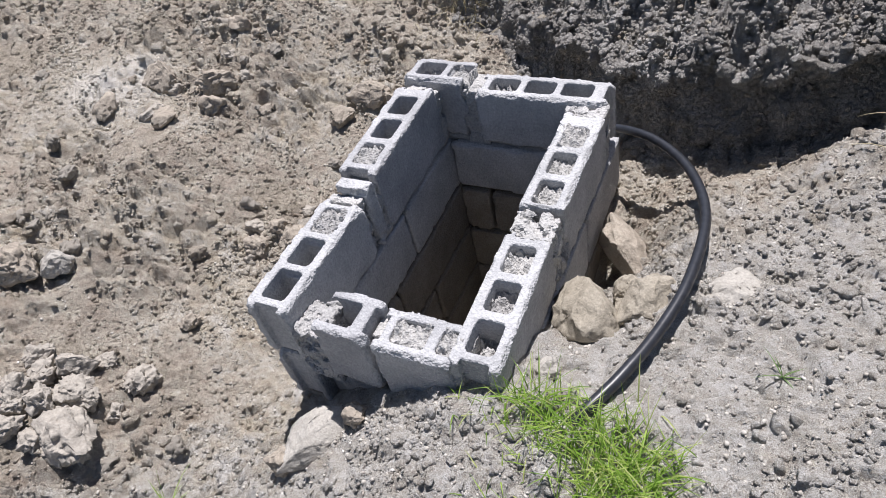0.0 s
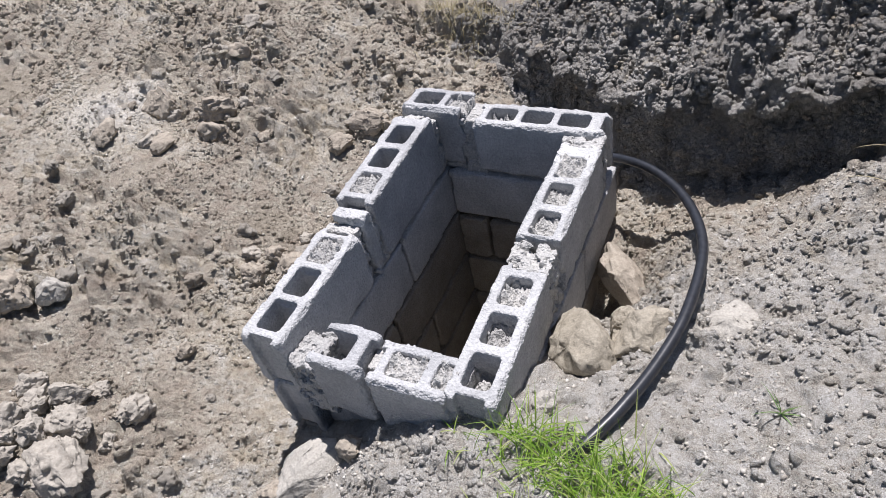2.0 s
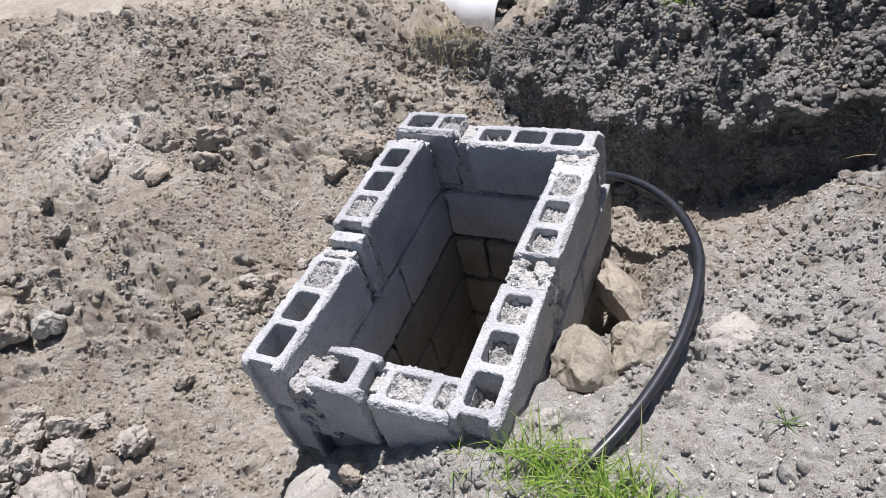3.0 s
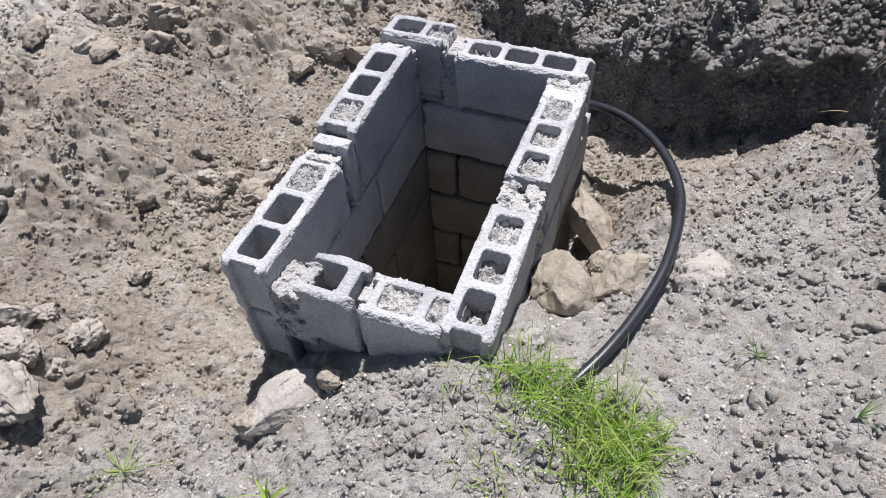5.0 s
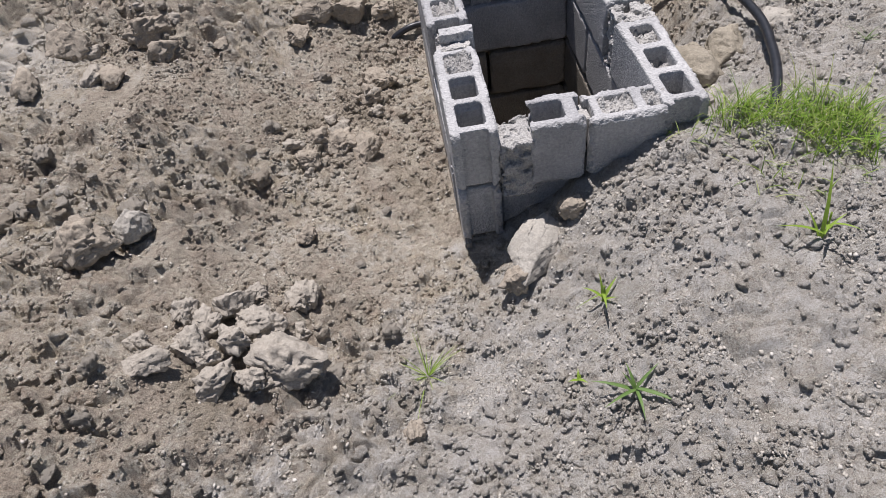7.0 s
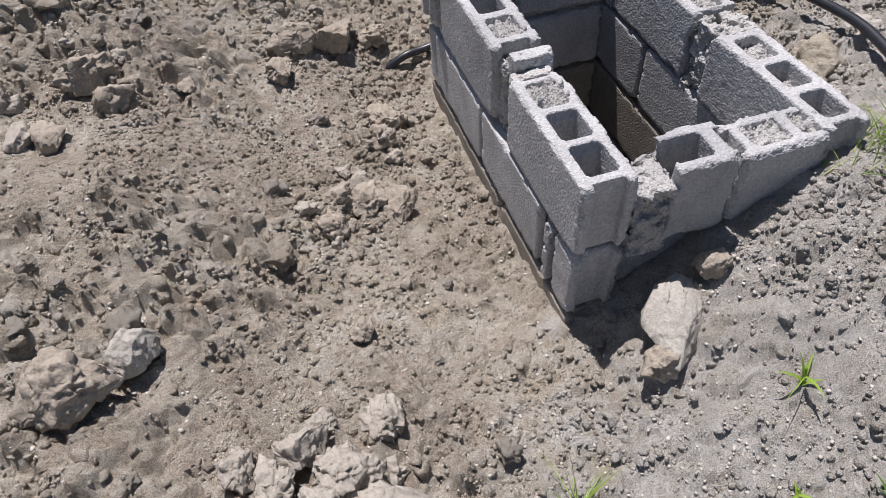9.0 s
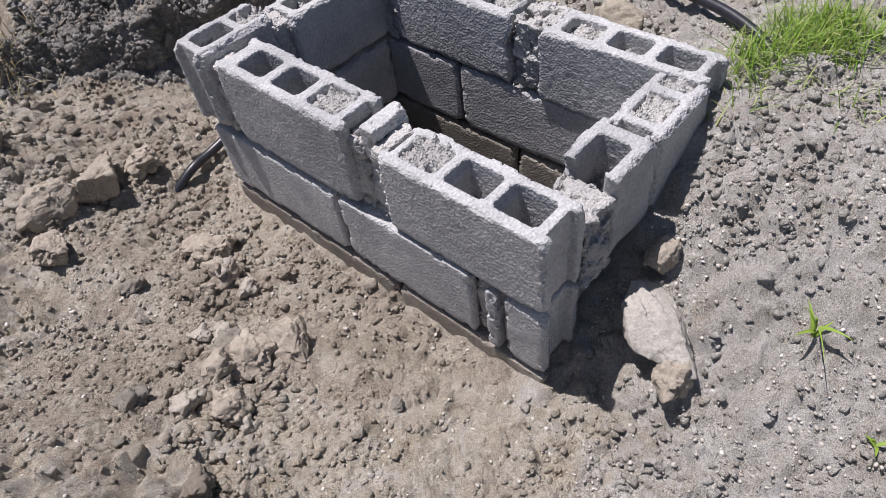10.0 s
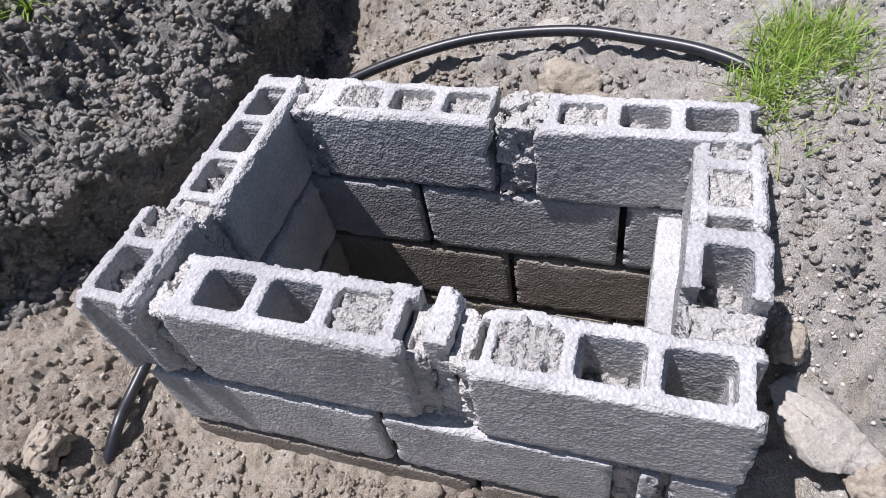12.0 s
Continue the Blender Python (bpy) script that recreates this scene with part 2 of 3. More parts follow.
def base_height(x, y):
    left = -0.075 + 0.11 * sm(0.1, 0.6, -x) + 0.2 * sm(0.5, 1.0, -x) + 0.12 * sm(1.1, 1.8, y) - 0.5 * sm(2.0, 2.9, y) + 0.04 * sm(0.1, 0.6, -y)
    left = left - 0.025 * sm(0.0, 0.3, y) * (1 - sm(0.1, 0.35, -x)) * (1 - sm(1.1, 1.4, y))
    bench = 0.75 * sm(0.75, 1.02, x) * (1 - 0.55 * sm(0.75, 1.1, y))
    right = 0.31 - 0.36 * sm(-0.05, 0.8, y) * (1 - bench) + 0.12 * sm(1.1, 1.5, x) - 0.06 * sm(0.1, 0.8, -y)
    w = sm(-0.08, 0.68, x)
    z = left + (right - left) * w
    # the hole beside the wall, and loose spoil heaped before the bank
    z = z - 0.14 * np.exp(-((x - 0.74) / 0.1) ** 2 - ((y - 0.74) / 0.13) ** 2)
    z = z + 0.15 * np.exp(-((x - 1.42) / 0.24) ** 2 - ((y - 1.0) / 0.16) ** 2)
    dy = y - bank_edge(x)
    far = sm(-0.6, -0.3, x) * (1 - sm(2.4, 3.4, x))
    tall = 0.35 + 0.65 * sm(0.0, 0.6, x)
    face = 0.3 * sm(0.0, 0.07, dy) + 0.2 * sm(0.1, 0.5, dy)
    return z + far * tall * face + 0.12 * far * sm(0.4, 0.9, dy)


def height(x, y, detail=True):
    z = base_height(x, y)
    if not detail:
        return z
    z = z + 0.045 * np.exp(-((x + 0.64) ** 2 + (y + 0.32) ** 2) / 0.02)
    p = np.stack([x, y, np.zeros_like(x)], 1)
    dy = y - bank_edge(x)
    bank = sm(-0.12, 0.05, dy)
    left = sm(0.15, 0.35, -x)
    near = 1 - sm(3.2, 5.5, np.hypot(x, y))
    z = z + 0.03 * vnoise(p, 2.1, 3) * (left + bank) + 0.012 * fbm(p, 7, 3, 0.5, 5) * (0.6 + left)
    patch = sm(-0.45, 0.35, vnoise(p, 2.6, 31) + 0.4 * vnoise(p, 9, 32))
    warp = p + 0.012 * np.stack([vnoise(p, 30, 61), vnoise(p, 30, 62), 0 * x], 1)
    lumps = np.abs(fbm(warp, 13, 2, 0.55, 9))
    crumbs = np.abs(fbm(warp, 36, 3, 0.62, 14))
    z = z + near * (0.05 * left * patch + 0.04 * bank + 0.026 * (1 - left)) * (lumps - 0.3)
    z = z + near * (0.006 + 0.007 * left * patch + 0.008 * bank) * (crumbs - 0.3)
    z = z + near * 0.004 * fbm(p, 72, 2, 0.6, 21)
    return z


def axis(lo, hi, step, mid, far):
    """Grid lines: fine from lo to hi, a little wider to mid on either side, then growing to far."""
    def outward(v, sign):
        out, d = [], step
        while abs(v) < far:
            d = min(d * 1.04, 0.02) if abs(v) < mid else d * 1.3
            v += sign * d
            out.append(v)
        return out
    return np.array(outward(lo, -1)[::-1] + list(np.arange(lo, hi + step / 2, step)) + outward(hi, 1))


PIT = (0.06, 0.64, 0.06, 1.03)
gx, gy = axis(-1.3, 1.5, 0.0074, 3.2, 300), axis(-0.8, 1.9, 0.0074, 3.2, 300)
gy = np.sort(np.concatenate([gy[(gy < 1.22) | (gy > 1.7)], np.arange(1.22, 1.7, 0.0045)]))
X, Y = np.meshgrid(gx, gy, indexing="ij")
xf, yf = X.ravel(), Y.ravel()
zf = height(xf, yf)
inside = (xf > PIT[0]) & (xf < PIT[1]) & (yf > PIT[2]) & (yf < PIT[3])
zf[inside] = -0.93 + 0.02 * fbm(np.stack([xf, yf, xf * 0], 1)[inside], 12, 3)
dyf = yf - bank_edge(xf)
steep = sm(-0.03, 0.05, dyf) * (1 - sm(0.5, 0.8, dyf)) * sm(-0.4, 0.0, xf)
p3 = np.stack([xf, 0.6 * yf, zf], 1)
# the brow of the bank hangs over its foot, broken into lobes and gullies
brow = sm(0.035, 0.08, dyf) * (1 - sm(0.12, 0.3, dyf)) * sm(-0.1, 0.3, xf)
yf = yf - brow * (0.075 + 0.06 * vnoise(p3, 6.5, 70)) - steep * (0.08 * (np.abs(fbm(p3, 8, 2, 0.6, 77)) - 0.35) + 0.006 * fbm(p3, 38, 2, 0.7, 78))
zf = zf + steep * sm(0.05, 0.12, dyf) * (0.1 * (np.abs(fbm(p3, 6.5, 2, 0.55, 91)) - 0.3) + 0.05 * (np.abs(fbm(p3, 15, 2, 0.5, 93)) - 0.3) + 0.012 * np.abs(fbm(p3, 24, 2, 0.6, 92)))
p3 = np.stack([xf, yf, zf], 1)
rugged = 0.009 * steep * np.abs(fbm(p3, 55, 3, 0.65, 81))
yf, zf = yf - rugged, zf + 0.6 * rugged
xf = xf + 0.006 * steep * vnoise(p3, 60, 84)
gi = np.arange(len(xf)).reshape(X.shape)
gq = np.stack([gi[:-1, :-1], gi[1:, :-1], gi[1:, 1:], gi[:-1, 1:]], -1).reshape(-1, 4)
ground = part("ground", np.stack([xf, yf, zf], 1), gq, SOIL, None, "dry greyish tan silty soil, dug over, with clods and gravel")
tagged(ground, kind="structure", category="ground")
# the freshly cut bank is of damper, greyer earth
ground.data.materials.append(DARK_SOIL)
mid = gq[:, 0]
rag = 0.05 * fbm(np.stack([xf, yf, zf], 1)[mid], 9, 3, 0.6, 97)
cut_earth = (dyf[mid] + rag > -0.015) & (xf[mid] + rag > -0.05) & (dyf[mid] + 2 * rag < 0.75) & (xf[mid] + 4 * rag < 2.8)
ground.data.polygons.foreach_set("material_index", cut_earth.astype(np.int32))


XG, YG, ZG = xf.reshape(X.shape), yf.reshape(X.shape), zf.reshape(X.shape)


def ground_z(x, y):
    i, j = int(np.searchsorted(gx, x)), int(np.searchsorted(gy, y))
    return float(ZG[i, j])


# ---- the concrete block well ----
well = thing("block_well", (0.35, 0.5, -0.1), "unfinished open well box of stacked grey hollow concrete blocks", "well")
VOX = 0.0055


def hollow_block(x0, y0, z0, length, thick, tall, along, cells=3, fill=(), lean=(0, 0, 0), seed=1, mat=CONCRETE, cut=(0, 0), vox=VOX, chip=1.12, rough=0.0008):
    """A hollow block with its lower corner at x0, y0, z0. along: 'x' or 'y'. cut: what is broken off either end.
    fill: how far below the top each cell is filled with mortar, None for an empty cell."""
    nu, nv, nw = round(length / vox), round(thick / vox), round(tall / vox)
    u, v, w = (np.arange(k) + 0.5 for k in (nu, nv, nw))
    u, v, w = np.meshgrid(u * length / nu, v * thick / nv, w * tall / nw, indexing="ij")
    mask = np.ones(u.shape, bool)
    shell = 0.025
    full = 0.415
    spots = []
    if cells:
        web, end = 0.026, 0.04
        cl = (full - 2 * end - 2 * web) / 3
        for i in range(cells):
            a = end + i * (cl + web)
            if a + cl > length + 0.03:
                continue
            spots.append((a, min(a + cl, length - 0.012)))
            draft = 0.004 * (1 - w / tall)
            hole = (u > a + draft) & (u < a + cl - draft) & (v > shell + draft) & (v < thick - shell - draft)
            cu, cv = np.minimum(u - a, a + cl - u), np.minimum(v - shell, thick - shell - v)
            mask &= ~(hole & (np.minimum(cu, cv) > 0) & (cu + cv > 0.010))
    groove = np.abs(v - thick / 2) < thick / 2 - 0.026
    mask &= ~(groove & (u < 0.017)) & ~(groove & (u > length - 0.017) & (cells > 0))
    p = np.stack([u.ravel(), v.ravel(), w.ravel()], 1)
    edge = np.sort(np.stack([np.minimum(u, length - u), np.minimum(v, thick - v), np.minimum(w, tall - w)], 0), axis=0)
    worn = (edge[0] + edge[1]) + 0.007 * (vnoise(p + seed * 3.1, 30, seed) + 0.6 * vnoise(p + seed, 85, seed + 8)).reshape(u.shape) < 0.0085 * chip - 0.0035
    mask &= ~worn
    corner = edge.sum(0) + 0.02 * vnoise(p + seed, 26, seed + 5).reshape(u.shape) < 0.016 * chip
    mask &= ~corner
    if cut[0]:
        mask &= ~(u < cut[0] + 0.02 * vnoise(p + seed, 18, seed + 2).reshape(u.shape))
    if cut[1]:
        mask &= ~(u > length - cut[1] + 0.02 * vnoise(p + seed, 18, seed + 4).reshape(u.shape))
    vs, q = voxel_surface(mask, 1.0, 1)
    vs = vs * np.array([length / nu, thick / nv, tall / nw])
    vs = vs + rough * np.stack([vnoise(vs + 5.3 * k + seed, 150, 40 + k) for k in range(3)], 1)
    centre = Vector((length / 2, thick / 2, 0))
    turn = Euler([radians(a) for a in lean]).to_matrix()
    if along == "y":
        turn = turn @ Matrix.Rotation(radians(90), 3, "Z")
        size = Vector((thick, length, 0))
    else:
        size = Vector((length, thick, 0))
    base = Vector((x0, y0, z0)) + size / 2

    def place(pts):
        return (np.asarray(pts) - np.array(centre)) @ np.array(turn).T + np.array(base)

    ob = part("concrete_block", place(vs), q, mat, well)
    for (a, b), depth in zip(spots, fill):
        if depth is None:
            continue
        n = 26
        fu, fv = np.meshgrid(np.linspace(a - 0.004, b + 0.004, n), np.linspace(shell - 0.004, thick - shell + 0.004, n), indexing="ij")
        pp = np.stack([fu.ravel(), fv.ravel(), np.full(n * n, seed * 1.7)], 1)
        top = tall - depth + 0.024 * (np.abs(fbm(pp, 42, 3, 0.7, seed)) - 0.3) + 0.006 * vnoise(pp, 150, 3) + 0.008 * vnoise(pp, 14, seed + 2)
        low = np.full(n * n, tall - depth - 0.06)
        vv = np.concatenate([np.stack([fu.ravel(), fv.ravel(), top], 1), np.stack([fu.ravel(), fv.ravel(), low], 1)])
        gi2 = np.arange(n * n).reshape(n, n)
        tq = np.stack([gi2[:-1, :-1], gi2[1:, :-1], gi2[1:, 1:], gi2[:-1, 1:]], -1).reshape(-1, 4)
        rim = np.concatenate([gi2[0, :], gi2[1:, -1], gi2[-1, -2::-1], gi2[-2:0:-1, 0]])
        nxt = np.roll(rim, -1)
        side = np.stack([rim, nxt, nxt + n * n, rim + n * n], 1)
        part("mortar_fill", place(vv), np.concatenate([tq, side, tq[:, ::-1] + n * n]), MORTAR, ob, "crumbly grey mortar filling a block cell")
    return ob


def lump(name, lo, hi, mat, parent, seed, rag=0.012, vox=0.0058, label=""):
    """A ragged lump of mortar within two corners."""
    lo, hi = np.array(lo, float), np.array(hi, float)
    size = hi - lo
    n = np.maximum(2, np.round(size / vox)).astype(int)
    g = np.stack(np.meshgrid(*[(np.arange(k) + 0.5) / k for k in n], indexing="ij"), -1)
    p = g * size
    e = np.minimum(p, size - p)
    es = np.sort(e, axis=-1)
    mask = (es[..., 0] + rag * (vnoise(p.reshape(-1, 3) + seed, 38, seed) + 0.5 * vnoise(p.reshape(-1, 3) + seed, 90, seed + 1)).reshape(mask_shape(p)) > 0.15 * rag)
    if mask.sum() < 8:
        mask[:] = True
    vs, q = voxel_surface(mask, 1.0, 1)
    vs = vs * size / n + lo
    vs = vs + 0.22 * rag * np.stack([vnoise(vs + k, 75, 60 + k) + 0.7 * vnoise(vs + k, 160, 65 + k) for k in range(3)], 1)
    return part(name, vs, q, mat, parent, label)


def mask_shape(p):
    return p.shape[:-1]


T1, H1 = 0.125, 0.2
# top course
hollow_block(0.0, 0.0, 0.2, 0.41, 0.13, H1, "y", 3, (None, 0.12, 0.012), (0, 0, -0.5), 1)
hollow_block(0.0, 0.51, 0.21, 0.43, 0.13, H1 + 0.02, "y", 3, (0.02, None, None), (0.8, -0.6, 0.3), 2)
hollow_block(0.566, 0.0, 0.19, 0.42, T1, H1 - 0.005, "y", 3, (0.09, 0.06, 0.03), (0, 0.5, 1.2), 3)
hollow_block(0.567, 0.485, 0.195, 0.44, T1, H1, "y", 3, (0.03, 0.03, 0.006), (0, 0, -0.6), 4, cut=(0.03, 0), chip=1.6)
hollow_block(0.253, 0.962, 0.207, 0.432, 0.122, H1, "x", 3, (0.05, None, None), (0, 0, 0), 5, chip=1.4)
hollow_block(-0.015, 0.98, 0.215, 0.245, 0.125, H1 + 0.02, "x", 2, (0.05, 0.02), (0, 0, -2.0), 6, cut=(0, 0.02), chip=1.8)
hollow_block(0.178, -0.012, 0.185, 0.184, 0.13, H1 + 0.01, "x", 1, (0.12,), (0, 0, -1), 7, cut=(0.042, 0.0), chip=1.3)
hollow_block(0.37, -0.012, 0.18, 0.225, 0.125, H1, "x", 2, (0.01, 0.012), (0, 0.5, 0.5), 8, cut=(0.0, 0.012), chip=1.8)

# second course and the courses down the pit
DOWN = [0.185 - 0.217 * k for k in range(5)]
seed = 20
for k, top in enumerate(DOWN):
    z = top - H1
    # below the second course the colour holds brown mud plus painted pit shade
    m = CONCRETE if k == 0 else MUDDY_SHADED_CONCRETE
    shift = 0.0 if k % 2 == 0 else -0.2
    for wall, (fx, th) in {"left": (0.0, T1), "right": (0.568, T1)}.items():
        start = (0.185 if wall == "left" else 0.24) + shift
        spans = [(start, start + 0.448), (start + 0.462, 1.095)] + ([(0.0, start - 0.015)] if start > 0.1 else [])
        if wall == "left" and k == 0:
            spans = [(0.188, 0.592), (0.606, 1.09), (0.0, 0.098)]
        for a, b in spans:
            seed += 1
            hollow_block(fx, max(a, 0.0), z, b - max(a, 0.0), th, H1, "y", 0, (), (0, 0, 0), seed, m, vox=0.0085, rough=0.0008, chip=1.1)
    cuts = [(0.128, 0.566)] if k % 2 == 0 else [(0.128, 0.24), (0.252, 0.566)]
    # head joints, set back between the blocks
    for y in ((0.6, 0.695) if k % 2 == 0 else (0.44, 0.495)):
        x = 0.035 if y in (0.6, 0.44) else 0.603
        lump("mortar_joint", (x, y - 0.02, z), (x + 0.06, y + 0.02, top), MORTAR if k < 1 else MUDDY_SHADED_CONCRETE, well, 140 + k, 0.004, 0.011)
    for fy in (0.962, 0.035 if k == 0 else 0.0):
        for a, b in cuts:
            seed += 1
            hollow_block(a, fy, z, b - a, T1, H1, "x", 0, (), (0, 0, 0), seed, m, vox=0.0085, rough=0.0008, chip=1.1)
    # bed joints, set back from the faces
    for n, (lo, hi) in enumerate([((0.03, 0.03), (0.095, 1.06)), ((0.598, 0.03), (0.663, 1.06)), ((0.09, 0.992), (0.6, 1.06)), ((0.09, 0.045), (0.6, 0.112))]):
        lump("mortar_joint", (*lo, top - 0.004), (*hi, top + 0.022), MORTAR if k < 1 else MUDDY_SHADED_CONCRETE, well, 90 + 5 * k + n, 0.006, 0.011)

# mortar heaps, broken pieces and head joints
MJ = "rough grey mortar squeezed between blocks"
lump("mortar_joint", (0.015, 0.405, 0.2), (0.12, 0.44, 0.395), MORTAR, well, 3, 0.014, label=MJ)
lump("block_shard", (0.03, 0.44, 0.2), (0.135, 0.48, 0.425), CONCRETE, well, 4, 0.006, label="broken grey block web set upright in the joint")
lump("mortar_joint", (0.02, 0.475, 0.2), (0.125, 0.52, 0.39), MORTAR, well, 5, 0.016, label=MJ)
lump("mortar_joint", (0.125, -0.008, 0.15), (0.225, 0.112, 0.345), MORTAR, well, 6, 0.018, label=MJ)
lump("mortar_joint", (0.352, 0.035, 0.18), (0.385, 0.1, 0.355), MORTAR, well, 7, 0.006, label=MJ)
lump("mortar_joint", (0.57, 0.4, 0.19), (0.69, 0.5, 0.385), MORTAR, well, 8, 0.022, label=MJ)
lump("mortar_joint", (0.566, 0.91, 0.2), (0.69, 0.985, 0.392), MORTAR, well, 9, 0.02, label=MJ)
lump("mortar_joint", (0.195, 0.982, 0.18), (0.275, 1.085, 0.398), MORTAR, well, 10, 0.006, label=MJ)
lump("mortar_joint", (0.01, 0.93, 0.2), (0.125, 1.0, 0.405), MORTAR, well, 11, 0.02, label=MJ)
lump("mortar_joint", (0.566, -0.005, 0.18), (0.6, 0.12, 0.345), MORTAR, well, 12, 0.016, label=MJ)
lump("mortar_joint", (0.02, 0.095, -0.015), (0.12, 0.19, 0.185), MORTAR, well, 13, 0.014, label=MJ)
lump("block_shard", (-0.005, 0.115, -0.01), (0.05, 0.145, 0.175), CONCRETE, well, 14, 0.004, label="upright strip of broken grey block")


# ---- hose ----
def tube(pts, radius, n=14, sub=6):
    p = [Vector(q) for q in pts]
    line = []
    for i in range(len(p) - 1):
        a, b, c, d = p[max(i - 1, 0)], p[i], p[i + 1], p[min(i + 2, len(p) - 1)]
        for k in range(sub):
            t = k / sub
            line.append(0.5 * (2 * b + (c - a) * t + (2 * a - 5 * b + 4 * c - d) * t * t + (3 * b - a - 3 * c + d) * t ** 3))
    line.append(p[-1])
    verts, faces = [], []
    up = Vector((0, 0, 1))
    for i, q in enumerate(line):
        d = (line[min(i + 1, len(line) - 1)] - line[max(i - 1, 0)]).normalized()
        s = d.cross(up).normalized()
        t = s.cross(d)
        for k in range(n):
            a = 2 * math.pi * k / n
            verts.append(q + radius * (math.cos(a) * s + math.sin(a) * t))
    for i in range(len(line) - 1):
        for k in range(n):
            faces.append((i * n + k, i * n + (k + 1) % n, (i + 1) * n + (k + 1) % n, (i + 1) * n + k))
    faces.append(tuple(range(n))[::-1])
    faces.append(tuple(range((len(line) - 1) * n, len(line) * n)))
    return np.array([tuple(v) for v in verts]), faces


hv, hf = tube([(0.8, -0.13, 0.255), (0.868, -0.02, 0.318), (0.932, 0.1, 0.333), (0.985, 0.25, 0.328), (1.02, 0.42, 0.322), (1.022, 0.66, 0.292), (0.965, 0.85, 0.262), (0.873, 0.985, 0.243),
               (0.756, 1.082, 0.22), (0.6, 1.165, 0.165), (0.35, 1.24, 0.07), (0.061, 1.278, -0.022), (-0.055, 1.268, -0.035), (-0.17, 1.27, -0.1)], 0.014)
lone("water_pipe", hv, hf, HOSE, (0.9, 0.3, 0.25), "black polyethylene water pipe arching round the block well", "pipe")


# ---- stones ----
def ico(sub):
    bm = bmesh.new()
    bmesh.ops.create_icosphere(bm, subdivisions=sub, radius=1.0)
    v = np.array([tuple(a.co) for a in bm.verts])
    f = np.array([[a.index for a in q.verts] for q in bm.faces])
    bm.free()
    return v, f


ICO = {k: ico(k) for k in (1, 2, 3, 4, 5)}


def stone_mesh(sub, size, seed, jag=0.22, flat=0.0):
    v, f = ICO[sub]
    r = 1 + jag * fbm(v + seed * 7.31, 1.3, 4, 0.55, seed)
    c = np.round((v + 0.3 * vnoise(v + seed, 1.5, seed)[:, None]) * 1.6) / 1.6
    v = (0.75 * v + 0.25 * c) * r[:, None]
    g = np.random.default_rng(seed)
    for _ in range(9 if jag < 0.33 else 7):
        n = g.normal(size=3)
        n = n / np.linalg.norm(n)
        v = v - np.maximum(0, v @ n - g.uniform(0.55, 0.85))[:, None] * n * 0.9
    v = v * np.array(size)
    v = v + 0.06 * min(size) * np.stack([vnoise(v / min(size) + k, 4.0, seed + k) for k in range(3)], 1)
    return v, f


def stone(name, at, size, turn, mat, label, seed, sink=0.3, jag=0.22, category="stone", group="", sub=5):
    v, f = stone_mesh(sub, size, seed, jag)
    nrm = v / np.linalg.norm(v, axis=1)[:, None]
    crumb = 1.25 if category == "clod" else 0.75
    v = v + nrm * (crumb * 0.007 * (np.abs(fbm(v + seed, 45, 3, 0.6, seed)) - 0.3) + crumb * 0.002 * vnoise(v + seed, 170, seed))[:, None]
    v = v @ np.array(Euler([radians(a) for a in turn]).to_matrix()).T
    z = ground_z(*at)
    lo = v[:, 2].min()
    v = v + np.array([at[0], at[1], z - lo - sink * (v[:, 2].max() - lo)])
    return lone(name, v, f, mat, (at[0], at[1], z), label, category, group)


G, B, TR = GREY_ROCK, BROWN_ROCK, TAN_ROCK
stone("rock", (0.79, 0.345), (0.092, 0.11, 0.1), (10, 20, 40), TR, "broad tan stone leaning on the block wall", 31, 0.3, 0.12)
stone("rock", (0.81, 0.75), (0.07, 0.14, 0.1), (25, -30, 20), B, "angular dark brown stone tilted against the well", 32, 0.1, 0.14)
stone("rock", (0.94, 0.4), (0.1, 0.075, 0.06), (0, 10, 30), TR, "flat tan stone beside the dug hollow", 33, 0.5, 0.14)
stone("rock", (0.87, 0.47), (0.06, 0.05, 0.045), (10, 5, 80), TR, "small tan stone in the dug hollow", 34, 0.4, 0.26)
stone("rock", (1.105, 0.45), (0.1, 0.085, 0.065), (5, 10, 10), G, "broad grey stone half sunk in soil", 35, 0.78)
stone("rock", (0.765, 0.1), (0.034, 0.03, 0.026), (0, 0, 30), G, "small grey stone at the foot of the well", 36)
stone("stone_slab", (0.192, -0.155), (0.14, 0.07, 0.045), (3, -6, 46), G, "pale flat grey slab lying before the well", 44, 0.3, 0.05)
stone("rock", (0.118, -0.225), (0.05, 0.042, 0.04), (0, 0, 40), B, "dark brown stone under the end of the slab", 38, 0.2, 0.3)
stone("rock", (0.302, -0.085), (0.044, 0.036, 0.04), (0, 15, 10), B, "dark brown lump of earth beside the slab", 39, 0.1, 0.3)
HEAP = "heap of dry clods"
